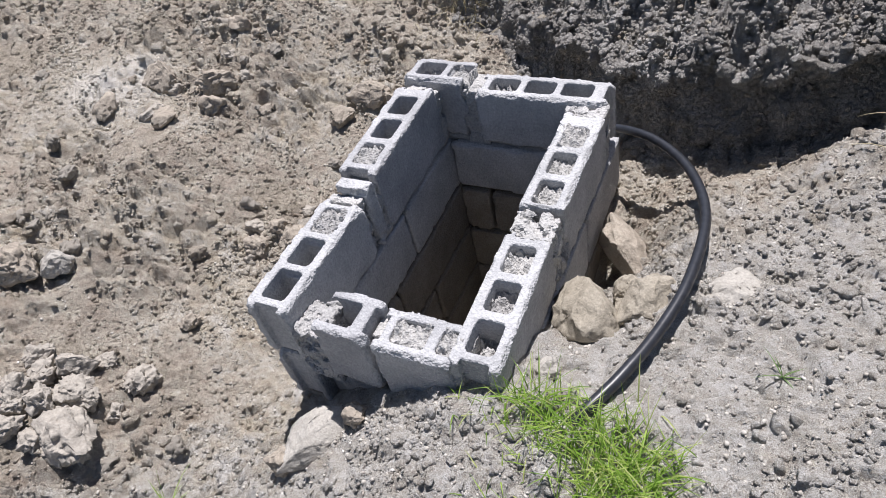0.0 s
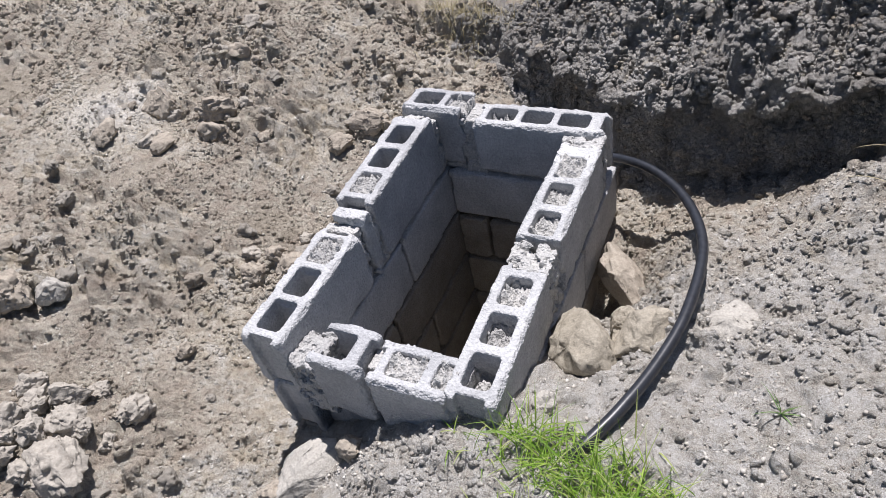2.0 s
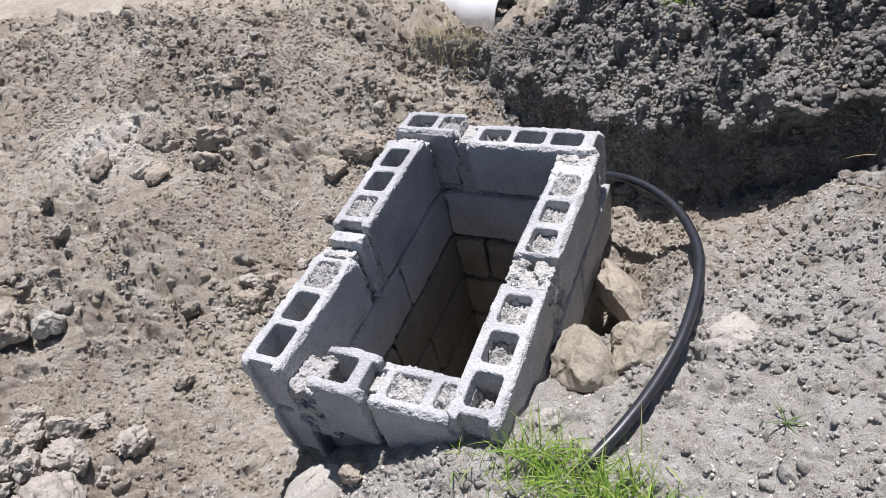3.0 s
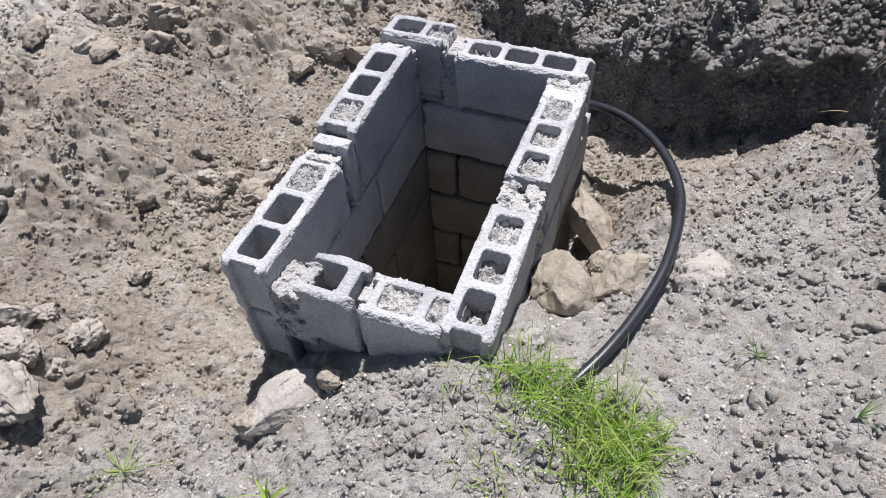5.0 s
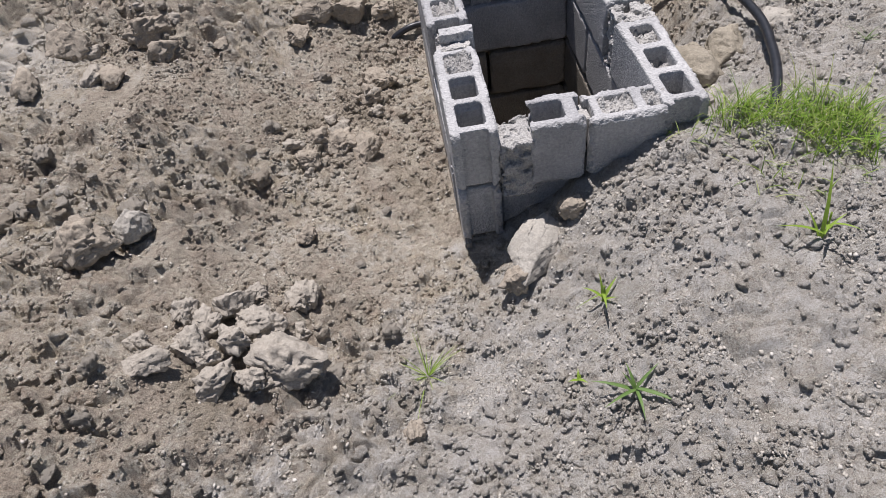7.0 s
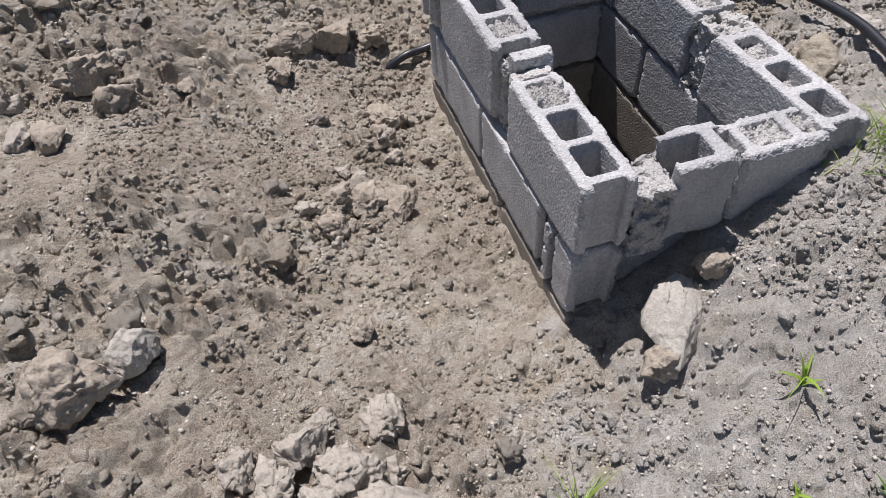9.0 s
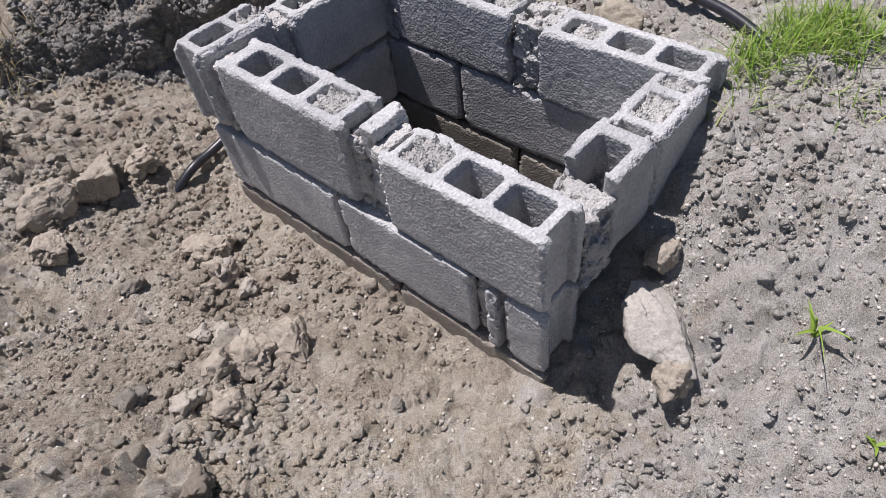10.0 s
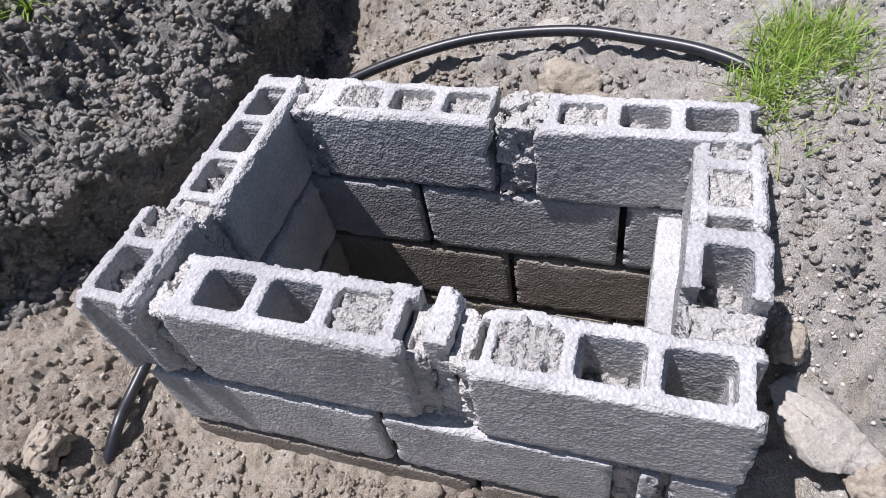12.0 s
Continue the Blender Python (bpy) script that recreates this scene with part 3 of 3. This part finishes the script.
for i, (x, y, a, b, c, r) in enumerate([(-0.53, -0.39, 0.085, 0.1, 0.06, 60), (-0.75, -0.34, 0.05, 0.055, 0.045, 10), (-0.67, -0.2, 0.08, 0.05, 0.04, 30), (-0.49, -0.14, 0.055, 0.045, 0.045, 70),
                                        (-0.83, -0.41, 0.07, 0.035, 0.03, 15), (-0.685, -0.44, 0.05, 0.04, 0.04, 50), (-0.645, -0.33, 0.045, 0.04, 0.04, 0), (-0.6, -0.26, 0.06, 0.045, 0.04, 20),
                                        (-0.72, -0.27, 0.05, 0.04, 0.035, 80), (-0.56, -0.27, 0.045, 0.035, 0.035, 40), (-0.6, -0.43, 0.04, 0.035, 0.03, 5), (-0.78, -0.22, 0.04, 0.035, 0.03, 65),
                                        (-0.63, -0.14, 0.035, 0.03, 0.025, 15), (-0.7, -0.38, 0.035, 0.03, 0.03, 45), (-0.87, -0.33, 0.03, 0.035, 0.025, 35), (-0.5, -0.26, 0.03, 0.025, 0.022, 75), (-0.58, -0.34, 0.04, 0.03, 0.03, 25)]):
    stone("clod", (x, y), (a, b, c), (8 * (i % 3), 6 * (i % 4), r), CLOD, "angular dry grey clod in a heap", 50 + i, 0.18, 0.34, "clod", HEAP)
stone("rock", (-0.935, 0.065), (0.062, 0.05, 0.045), (0, 0, 20), G, "pale grey stone beside a brown clod", 71, 0.2, 0.2)
stone("clod", (-1.06, -0.0), (0.1, 0.065, 0.06), (0, 0, 10), B, "brown clod of earth beside a grey stone", 72, 0.2, 0.34, "clod")
stone("clod", (-1.340, 1.098), (0.09, 0.07, 0.07), (0, 10, 30), B, "brown clod at the edge of pale sand", 73, 0.15, 0.34, "clod")
stone("clod", (-1.055, 1.128), (0.08, 0.06, 0.055), (0, 10, 60), B, "small brown clod beside pale sand", 74, 0.15, 0.34, "clod")
stone("clod", (-0.43, 1.33), (0.1, 0.06, 0.05), (0, 5, 15), B, "long brown clod of earth behind the well", 75, 0.2, 0.28, "clod")
stone("clod", (-0.5, 1.19), (0.06, 0.05, 0.045), (0, 0, 40), B, "brown clod behind the well", 76, 0.2, 0.34, "clod")
stone("clod", (-0.283, 1.363), (0.12, 0.055, 0.065), (0, 8, 35), B, "long brown clod near the buried pipe", 77, 0.2, 0.25, "clod")
stone("clod", (-0.13, 1.37), (0.055, 0.05, 0.045), (0, 0, 10), B, "crumbly brown clod over the buried pipe", 78, 0.2, 0.36, "clod")
stone("clod", (-0.28, 0.52), (0.06, 0.055, 0.05), (0, 0, 10), B, "crumbly brown clod beside the trench", 79, 0.25, 0.36, "clod")
stone("clod", (-0.37, 0.55), (0.075, 0.06, 0.05), (0, 0, 50), B, "crumbly brown clod on the soil ridge", 80, 0.3, 0.36, "clod")
stone("clod", (-0.21, 0.95), (0.065, 0.06, 0.05), (0, 0, 30), B, "crumbly brown clod by the trench", 81, 0.3, 0.36, "clod")
stone("clod", (-0.48, 0.47), (0.055, 0.045, 0.04), (0, 0, 0), B, "small brown clod on the soil ridge", 82, 0.3, 0.36, "clod")
stone("clod", (-1.31, -0.2), (0.075, 0.065, 0.06), (0, 0, 15), B, "brown clod of dry earth", 83, 0.15, 0.34, "clod")
stone("clod", (-1.62, -0.05), (0.075, 0.06, 0.05), (0, 0, 55), B, "brown clod of dry earth", 84, 0.2, 0.34, "clod")
stone("clod", (-1.85, 0.29), (0.085, 0.06, 0.045), (0, 0, 25), B, "flat brown clod of dry earth", 85, 0.2, 0.34, "clod")
stone("clod", (-0.225, -0.6), (0.03, 0.032, 0.028), (0, 0, 5), B, "small dark clod beside a weed", 86, 0.2, 0.34, "clod")
stone("rock", (-0.48, 0.09), (0.036, 0.034, 0.03), (0, 0, 5), B, "small brown stone on bare soil", 87, 0.2, 0.3)


# the crumbly ridge of dug earth along the trench, and clods thrown up behind it
cr = random.Random(21)
RIDGE = "clods on the dug ridge"
for i in range(34):
    t = cr.random()
    if i < 20:
        x, y = -0.52 + 0.34 * t + cr.gauss(0, 0.035), 0.4 + 0.62 * t + cr.gauss(0, 0.06)
        a = cr.uniform(0.018, 0.046)
    else:
        x, y = cr.uniform(-1.5, -0.75), cr.uniform(0.75, 1.75)
        a = cr.uniform(0.025, 0.07)
    stone("clod", (x, y), (a, a * cr.uniform(0.65, 0.9), a * cr.uniform(0.55, 0.8)), (cr.uniform(-20, 20), cr.uniform(-20, 20), cr.uniform(0, 180)), BROWN_ROCK if i % 3 else CLOD,
          "crumbly brown clod of dug earth", 300 + i, 0.3, 0.36, "clod", RIDGE, 4)



def scatter(name, n, area, sizes, sub, mat, label, keep, seed, jag=0.3, category="gravel", smooth=False, cliff=False, skew=1.7):
    g = np.random.default_rng(seed)
    vs, fs, count = [], [], 0
    v0, f0 = ICO[sub]
    shapes = [stone_mesh(sub, (1, 0.85, 0.7), 200 + k + seed, jag)[0] for k in range(12)]
    xs, ys = g.uniform(area[0], area[1], n), g.uniform(area[2], area[3], n)
    if cliff:
        ys = bank_edge(xs) + np.where(g.random(n) < 0.42, g.uniform(-0.06, 0.1, n), g.uniform(0.1, 0.72, n))
    size = sizes[0] * (sizes[1] / sizes[0]) ** (g.random(n) ** skew)
    ok = keep(xs, ys, g.random(n)) & ~((xs > -0.01) & (xs < 0.71) & (ys > -0.02) & (ys < 1.1))
    xs, ys, size = xs[ok], ys[ok], size[ok]
    zs = np.array([ground_z(a, b) for a, b in zip(xs, ys)])
    if cliff:
        # on the skin of the bank, which bulges and hangs over
        ci, cj = np.searchsorted(gx, xs), np.searchsorted(gy, ys)
        mix_y = g.random(len(xs))
        xs = XG[ci, cj]
        ys, zs = YG[ci, cj] + (YG[ci, cj - 1] - YG[ci, cj]) * mix_y, ZG[ci, cj] + (ZG[ci, cj - 1] - ZG[ci, cj]) * mix_y
    ang = g.uniform(0, 2 * np.pi, (len(xs), 2))
    for i in range(len(xs)):
        c, s = math.cos(ang[i, 0]), math.sin(ang[i, 0])
        c2, s2 = math.cos(ang[i, 1]), math.sin(ang[i, 1])
        r = np.array([[c, -s * c2, s * s2], [s, c * c2, -c * s2], [0, s2, c2]])
        vs.append(shapes[i % 12] @ r.T * size[i] + np.array([xs[i], ys[i], zs[i] + (0.2 if cliff else 0.0) * size[i]]))
        fs.append(f0 + count)
        count += len(v0)
    ob = part(name, np.concatenate(vs), np.concatenate(fs), mat, None, label, smooth)
    return tagged(ob, kind="stuff", category=category)


LEFT_ROUGH = lambda x, y: vnoise(np.stack([x, y, x * 0], 1), 2.6, 31) + 0.4 * vnoise(np.stack([x, y, x * 0], 1), 9, 32)
scatter("gravel", 34000, (-1.5, 1.7, -1.05, 1.5), (0.002, 0.0075), 1, PEBBLE, "loose grey and tan gravel lying on dry soil", lambda x, y, r: r < np.where(x - 0.9 * y > -0.15, 0.97, 0.5) * sm(-0.9, 0.3, LEFT_ROUGH(x * 3.1, y * 3.1)) * np.where((x > 0.6) & (x < 1.05) & (y > 0.5), 0.15, 1.0), 11, 0.45, skew=2.0)
scatter("soil_crumbs", 84000, (-2.4, 1.6, -1.1, 2.4), (0.0042, 0.014), 1, SOIL, "small crumbs of dry tan soil", lambda x, y, r: r < (0.16 + sm(-0.5, 0.5, LEFT_ROUGH(x * 1.7, y * 1.7))) * (1 - 0.8 * np.exp(-((x + 1.58) / 0.16) ** 2 - ((y - 1.04) / 0.12) ** 2)) * np.where(x < 0.1, 1.0, np.where(y < 0.3, 0.75, 0.6)), 15, 0.55, "soil")
scatter("rough_clods", 8000, (-3.2, 0.1, 1.1, 3.3), (0.009, 0.036), 2, SOIL, "rough broken clods of dug earth",
        lambda x, y, r: r < 0.85 * sm(-0.1, 0.5, LEFT_ROUGH(x * 1.3, y * 1.3)) * sm(1.1, 1.6, y), 19, 0.6, "soil")
scatter("far_crumbs", 22000, (-4.0, 0.0, 1.4, 4.2), (0.006, 0.022), 1, SOIL, "crumbs of dry soil over the dug ground", lambda x, y, r: r < 0.2 + 0.8 * sm(-0.4, 0.5, LEFT_ROUGH(x, y)), 27, 0.55, "soil")
scatter("soil_clods", 5200, (-2.6, 1.9, -1.1, 2.6), (0.008, 0.026), 2, SOIL, "crumbled clods of dry tan soil",
        lambda x, y, r: r < np.where(x < -0.12, 0.1 + 0.5 * (LEFT_ROUGH(x, y) > 0.05), 0.3 + 0.25 * (LEFT_ROUGH(x * 2, y * 2) > 0) + 0.5 * (y > 0.85) * (x > 1.05)), 12, 0.5, "soil", True)
# damp crumbs thrown up where the pipe goes into the trench
scatter("trench_crumbs", 9000, (-0.55, 0.1, 1.1, 1.6), (0.007, 0.026), 2, SOIL, "crumbled earth thrown up over the buried pipe",
        lambda x, y, r: r < 0.6 * np.exp(-((x + 0.2) / 0.17) ** 2 - ((y - 1.34) / 0.12) ** 2) * sm(-0.4, 0.4, LEFT_ROUGH(x * 2.9, y * 2.9)), 23, 0.6, "soil")
# crumbs heaped along the ridge beside the trench
scatter("ridge_crumbs", 30000, (-0.75, 0.0, 0.2, 1.2), (0.006, 0.022), 1, SOIL, "crumbled dry earth on the dug ridge",
        lambda x, y, r: r < 0.55 * np.exp(-((x + 0.5 - 0.5 * (y - 0.4)) / 0.09) ** 2) * (y > 0.3) * sm(-0.6, 0.3, LEFT_ROUGH(x * 2.5, y * 2.5)), 18, 0.6, "soil")
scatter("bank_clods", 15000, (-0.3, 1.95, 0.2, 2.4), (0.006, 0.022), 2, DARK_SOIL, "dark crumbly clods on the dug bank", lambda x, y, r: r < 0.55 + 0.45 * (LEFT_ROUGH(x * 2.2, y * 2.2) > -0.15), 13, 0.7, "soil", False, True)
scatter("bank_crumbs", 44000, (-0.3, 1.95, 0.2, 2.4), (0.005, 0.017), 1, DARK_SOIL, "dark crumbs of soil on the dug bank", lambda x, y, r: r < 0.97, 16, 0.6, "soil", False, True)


# ---- loose clods lying singly on the dug soil ----
CLOD_MESHES = []
for k in range(14):
    v, f = stone_mesh(4, (1.0, 0.85, 0.68), 400 + k, 0.4)
    nrm = v / np.linalg.norm(v, axis=1)[:, None]
    v = v + nrm * (0.3 * (np.abs(fbm(v + k, 2.3, 4, 0.66, k)) - 0.3) + 0.05 * vnoise(v + k, 9, k))[:, None]
    CLOD_MESHES.append(mesh_of("clod", v, f, CLOD if k % 4 else BROWN_ROCK))
cg = random.Random(31)
placed = 0
while placed < 250:
    x, y = cg.uniform(-2.6, -0.2), cg.uniform(-1.0, 2.5)
    rough_here = float(LEFT_ROUGH(np.array([x]), np.array([y]))[0])
    if rough_here < 0.1 and cg.random() > 0.12:
        continue
    a = 0.013 * (0.042 / 0.013) ** (cg.random() ** 1.6)
    ob = new("clod", CLOD_MESHES[placed % 14])
    ob.location = Vector((x, y, ground_z(x, y) + 0.2 * a)) * S
    ob.rotation_euler = (cg.uniform(-0.5, 0.5), cg.uniform(-0.5, 0.5), cg.uniform(0, 6.28))
    ob.scale = (a * S, a * S, a * S)
    tagged(ob, "lumpy clod of dry brown earth on dug soil" if a > 0.03 else "small crumbly clod of dry brown earth", "clod", "loose clods on the dug soil")
    placed += 1


# ---- plants ----
def blade(base, heading, length, width, lift, droop, segs=5, twist=0.0):
    """A tapering bent strip: vertices and quads."""
    d = Vector((math.cos(heading), math.sin(heading), 0))
    side = Vector((-d.y, d.x, 0)) * math.cos(twist) + Vector((0, 0, 1)) * math.sin(twist)
    verts, faces = [], []
    p, a = Vector(base), lift
    for i in range(segs + 1):
        t = i / segs
        w = width * (1 - t ** 1.6) * (0.55 + 0.45 * min(1, 4 * t)) + 0.0003
        fold = Vector((0, 0, -0.25 * w))
        verts += [p - side * w / 2, p + fold, p + side * w / 2]
        p = p + (d * math.cos(a) + Vector((0, 0, 1)) * math.sin(a)) * (length / segs)
        a -= droop / segs
    for i in range(segs):
        for k in (0, 1):
            j = i * 3 + k
            faces.append((j, j + 1, j + 4, j + 3))
    return np.array([tuple(v) for v in verts]), np.array(faces)


def gather(items):
    vs, fs, n = [], [], 0
    for v, f in items:
        vs.append(v)
        fs.append(f + n)
        n += len(v)
    return np.concatenate(vs), np.concatenate(fs)


gr = random.Random(5)
strips = []
while len(strips) < 760:
    u, w = gr.random() ** 0.8, gr.gauss(0, 1)
    x = 0.7 + 0.37 * u + 0.02 * w
    y = 0.03 - 0.18 * u + (0.018 + 0.042 * u) * w
    if gr.random() > 0.3 + 0.9 * u or (x < 0.71 and y > -0.015):
        continue
    strips.append(blade((x, y, ground_z(x, y) - 0.004), gr.uniform(0, 6.28), gr.uniform(0.05, 0.13), gr.uniform(0.002, 0.004), gr.uniform(0.6, 1.5), gr.uniform(0.3, 1.7), 5, gr.uniform(-0.5, 0.5)))
for _ in range(110):
    x, y = gr.uniform(0.56, 0.8), gr.uniform(-0.09, -0.015)
    if gr.random() < 0.6:
        x, y = gr.uniform(0.7, 1.0), gr.uniform(-0.32, -0.12)
    strips.append(blade((x, y, ground_z(x, y) - 0.004), gr.uniform(0, 6.28), gr.uniform(0.03, 0.08), 0.0028, gr.uniform(0.3, 1.3), gr.uniform(0.3, 1.4)))
gv, gf = gather(strips)
tagged(part("grass_patch", gv, gf, GRASS, None, "bright green grass growing round the pipe at the corner"), kind="stuff", category="grass")


def weed(at, leaves, label, mat=WEED, stalk=0.0, seed=0, name="weed"):
    """A small plant: leaf parts round one root. leaves: (heading, length, width, lift, droop)."""
    z = ground_z(*at)
    root = thing(name, (at[0], at[1], z), label, "weed")
    if stalk:
        v, f = tube([(at[0], at[1], z - 0.01), (at[0] + 0.006, at[1] + 0.004, z + stalk * 0.5), (at[0] + 0.004, at[1] + 0.01, z + stalk)], 0.0022, 6, 3)
        part("stem", v, f, mat, root)
    for i, (hd, ln, wd, lf, dr) in enumerate(leaves):
        lift = stalk * (i % 3) / 3
        v, f = blade((at[0], at[1], z + lift), radians(hd), ln, wd * 0.7, radians(lf), radians(dr), 6)
        part("leaf", v, f, mat, root)
    return root


wr = random.Random(9)
weed((-0.17, -0.43), [(wr.uniform(0, 360), wr.uniform(0.07, 0.17), 0.0035, wr.uniform(15, 75), wr.uniform(10, 60)) for _ in range(26)], "wispy tuft of thin green and straw grass", GRASS, name="grass_tuft")
weed((0.304, -0.40), [(40, 0.075, 0.016, 55, 50), (150, 0.06, 0.014, 45, 60), (260, 0.065, 0.014, 40, 50), (330, 0.05, 0.013, 60, 40), (95, 0.07, 0.013, 75, 40), (205, 0.09, 0.004, 20, 30)], "small yellowish green seedling in grey silt", GRASS, 0.05)
weed((0.8, -0.435), [(75, 0.2, 0.017, 72, 30), (170, 0.12, 0.014, 35, 45), (300, 0.08, 0.012, 50, 50), (110, 0.1, 0.012, 60, 40), (20, 0.07, 0.012, 55, 60), (230, 0.06, 0.012, 40, 50)], "upright green weed with one long blade", GRASS, 0.09)
weed((0.31, -0.65), [(160, 0.11, 0.017, 25, 40), (205, 0.1, 0.015, 30, 45), (320, 0.13, 0.017, 25, 40), (100, 0.07, 0.014, 50, 40), (265, 0.09, 0.014, 35, 60), (30, 0.08, 0.013, 45, 45), (130, 0.06, 0.012, 60, 40)], "star shaped green grass weed in silt", WEED, 0.02)
weed((0.2, -0.57), [(80, 0.03, 0.012, 50, 50), (190, 0.03, 0.012, 40, 50), (310, 0.03, 0.012, 45, 50)], "tiny yellow green seedling", GRASS, 0.01)
weed((1.24, 0.2), [(wr.uniform(0, 360), wr.uniform(0.04, 0.09), 0.004, wr.uniform(30, 80), 40) for _ in range(9)], "thin green sprout in dry soil", WEED, name="grass_tuft")
weed((1.4, 0.05), [(wr.uniform(0, 360), wr.uniform(0.03, 0.07), 0.004, wr.uniform(30, 80), 40) for _ in range(7)], "thin green sprout in dry soil", WEED, name="grass_tuft")
for bx, by, n, ln in ((0.83, 1.86, 60, 0.22), (1.07, 1.83, 60, 0.24), (0.62, 1.98, 24, 0.12), (1.42, 1.68, 24, 0.16)):
    weed((bx, by), [(wr.uniform(0, 360), wr.uniform(0.5, 1) * ln, 0.006, wr.uniform(20, 80), wr.uniform(40, 110)) for _ in range(n)], "green grass tuft on top of the bank", GRASS, name="grass_tuft")

# leafy weeds at the edge of the plot
br = random.Random(3)
bush = thing("weed_bush", (-1.66, -0.56, ground_z(-1.66, -0.56)), "low dark green leafy weeds on dry soil", "bush")
for c in range(13):
    a, r = 2.4 * c, math.sqrt((c + 0.5) / 13)
    cx, cy = -1.66 + 0.36 * r * math.cos(a), -0.56 + 0.33 * r * math.sin(a)
    tall = 0.15 * (1.1 - 0.7 * r * r)
    items = []
    for _ in range(210):
        u, w = br.uniform(0, 6.283), math.sqrt(br.random())
        x, y = cx + 0.13 * w * math.cos(u), cy + 0.13 * w * math.sin(u)
        z = ground_z(x, y) + br.uniform(0.0, 1.0) * tall * (1.05 - w ** 2) + 0.008
        items.append(blade((x, y, z), u + br.uniform(-0.8, 0.8), br.uniform(0.025, 0.052), br.uniform(0.013, 0.024), br.uniform(-0.2, 0.9), br.uniform(0.2, 1.0), 3, br.uniform(-0.4, 0.4)))
    bv, bf = gather(items)
    part("leaf_clump", bv, bf, BUSH, bush)

# dry grass and roots hanging over the bank
items = []
for _ in range(420):
    x, y = br.gauss(1.72, 0.1), br.gauss(0.95, 0.16)
    items.append(blade((x, y, ground_z(x, y) + 0.01), br.gauss(3.6, 0.8), br.uniform(0.08, 0.24), br.uniform(0.0018, 0.0035), br.uniform(-0.2, 0.9), br.uniform(0.6, 2.0), 6))
dv, df = gather(items)
tagged(part("dry_grass", dv, df, STRAW, None, "dry straw coloured grass hanging over the bank"), kind="stuff", category="grass")
items = []
for _ in range(520):
    x, y = br.gauss(-0.28, 0.12), br.gauss(2.1, 0.09)
    items.append(blade((x, y, ground_z(x, y)), br.uniform(0, 6.28), br.uniform(0.04, 0.14), br.uniform(0.002, 0.005), br.uniform(0.2, 1.4), br.uniform(0.4, 1.6), 4))
dv, df = gather(items)
tagged(part("dry_weeds", dv, df, STRAW, None, "dry brownish weeds at the foot of the bank"), kind="stuff", category="grass")
v, f = tube([(1.72, 0.72, ground_z(1.72, 0.72) + 0.02), (1.62, 0.7, 0.16), (1.57, 0.72, 0.06), (1.5, 0.74, -0.03)], 0.004, 6, 5)
lone("root", v, f, STRAW, (1.6, 0.72, 0.0), "thin pale root hanging down the bank", "root")


# ---- broken white plastic drum ----
def drum_shell(centre, radius, length, heading, arc, thick=0.006, wave=0.01):
    n, m = 28, 14
    outer = []
    for r in (radius, radius - thick):
        for i in range(n + 1):
            a = radians(arc[0] + (arc[1] - arc[0]) * i / n)
            for j in range(m + 1):
                t = j / m
                rr = r + wave * math.sin(6.0 * t + a)
                outer.append((t * length, rr * math.cos(a), rr * math.sin(a)))
    v = np.array(outer)
    rot = np.array(Matrix.Rotation(radians(heading), 3, "Z"))
    v = v @ rot.T + np.array(centre)
    g = np.arange((n + 1) * (m + 1)).reshape(n + 1, m + 1)
    q = np.stack([g[:-1, :-1], g[1:, :-1], g[1:, 1:], g[:-1, 1:]], -1).reshape(-1, 4)
    k = (n + 1) * (m + 1)
    rim = np.concatenate([g[0, :], g[1:, -1], g[-1, -2::-1], g[-2:0:-1, 0]])
    nx = np.roll(rim, -1)
    return v, np.concatenate([q, q[:, ::-1] + k, np.stack([nx, rim, rim + k, nx + k], 1)])


zd = ground_z(-0.6, 3.06)
drum = thing("plastic_drum", (-0.6, 3.06, zd), "broken white plastic drum lying half buried in soil", "drum")
v, f = drum_shell((-0.92, 3.44, zd + 0.09), 0.21, 0.52, -16, (-15, 200))
part("shell", v, f, PLASTIC, drum)
v, f = drum_shell((-0.5, 3.2, zd - 0.0), 0.14, 0.06, -70, (15, 165), 0.012, 0.0)
part("rim", v, f, PLASTIC, drum, "curved white plastic rim")
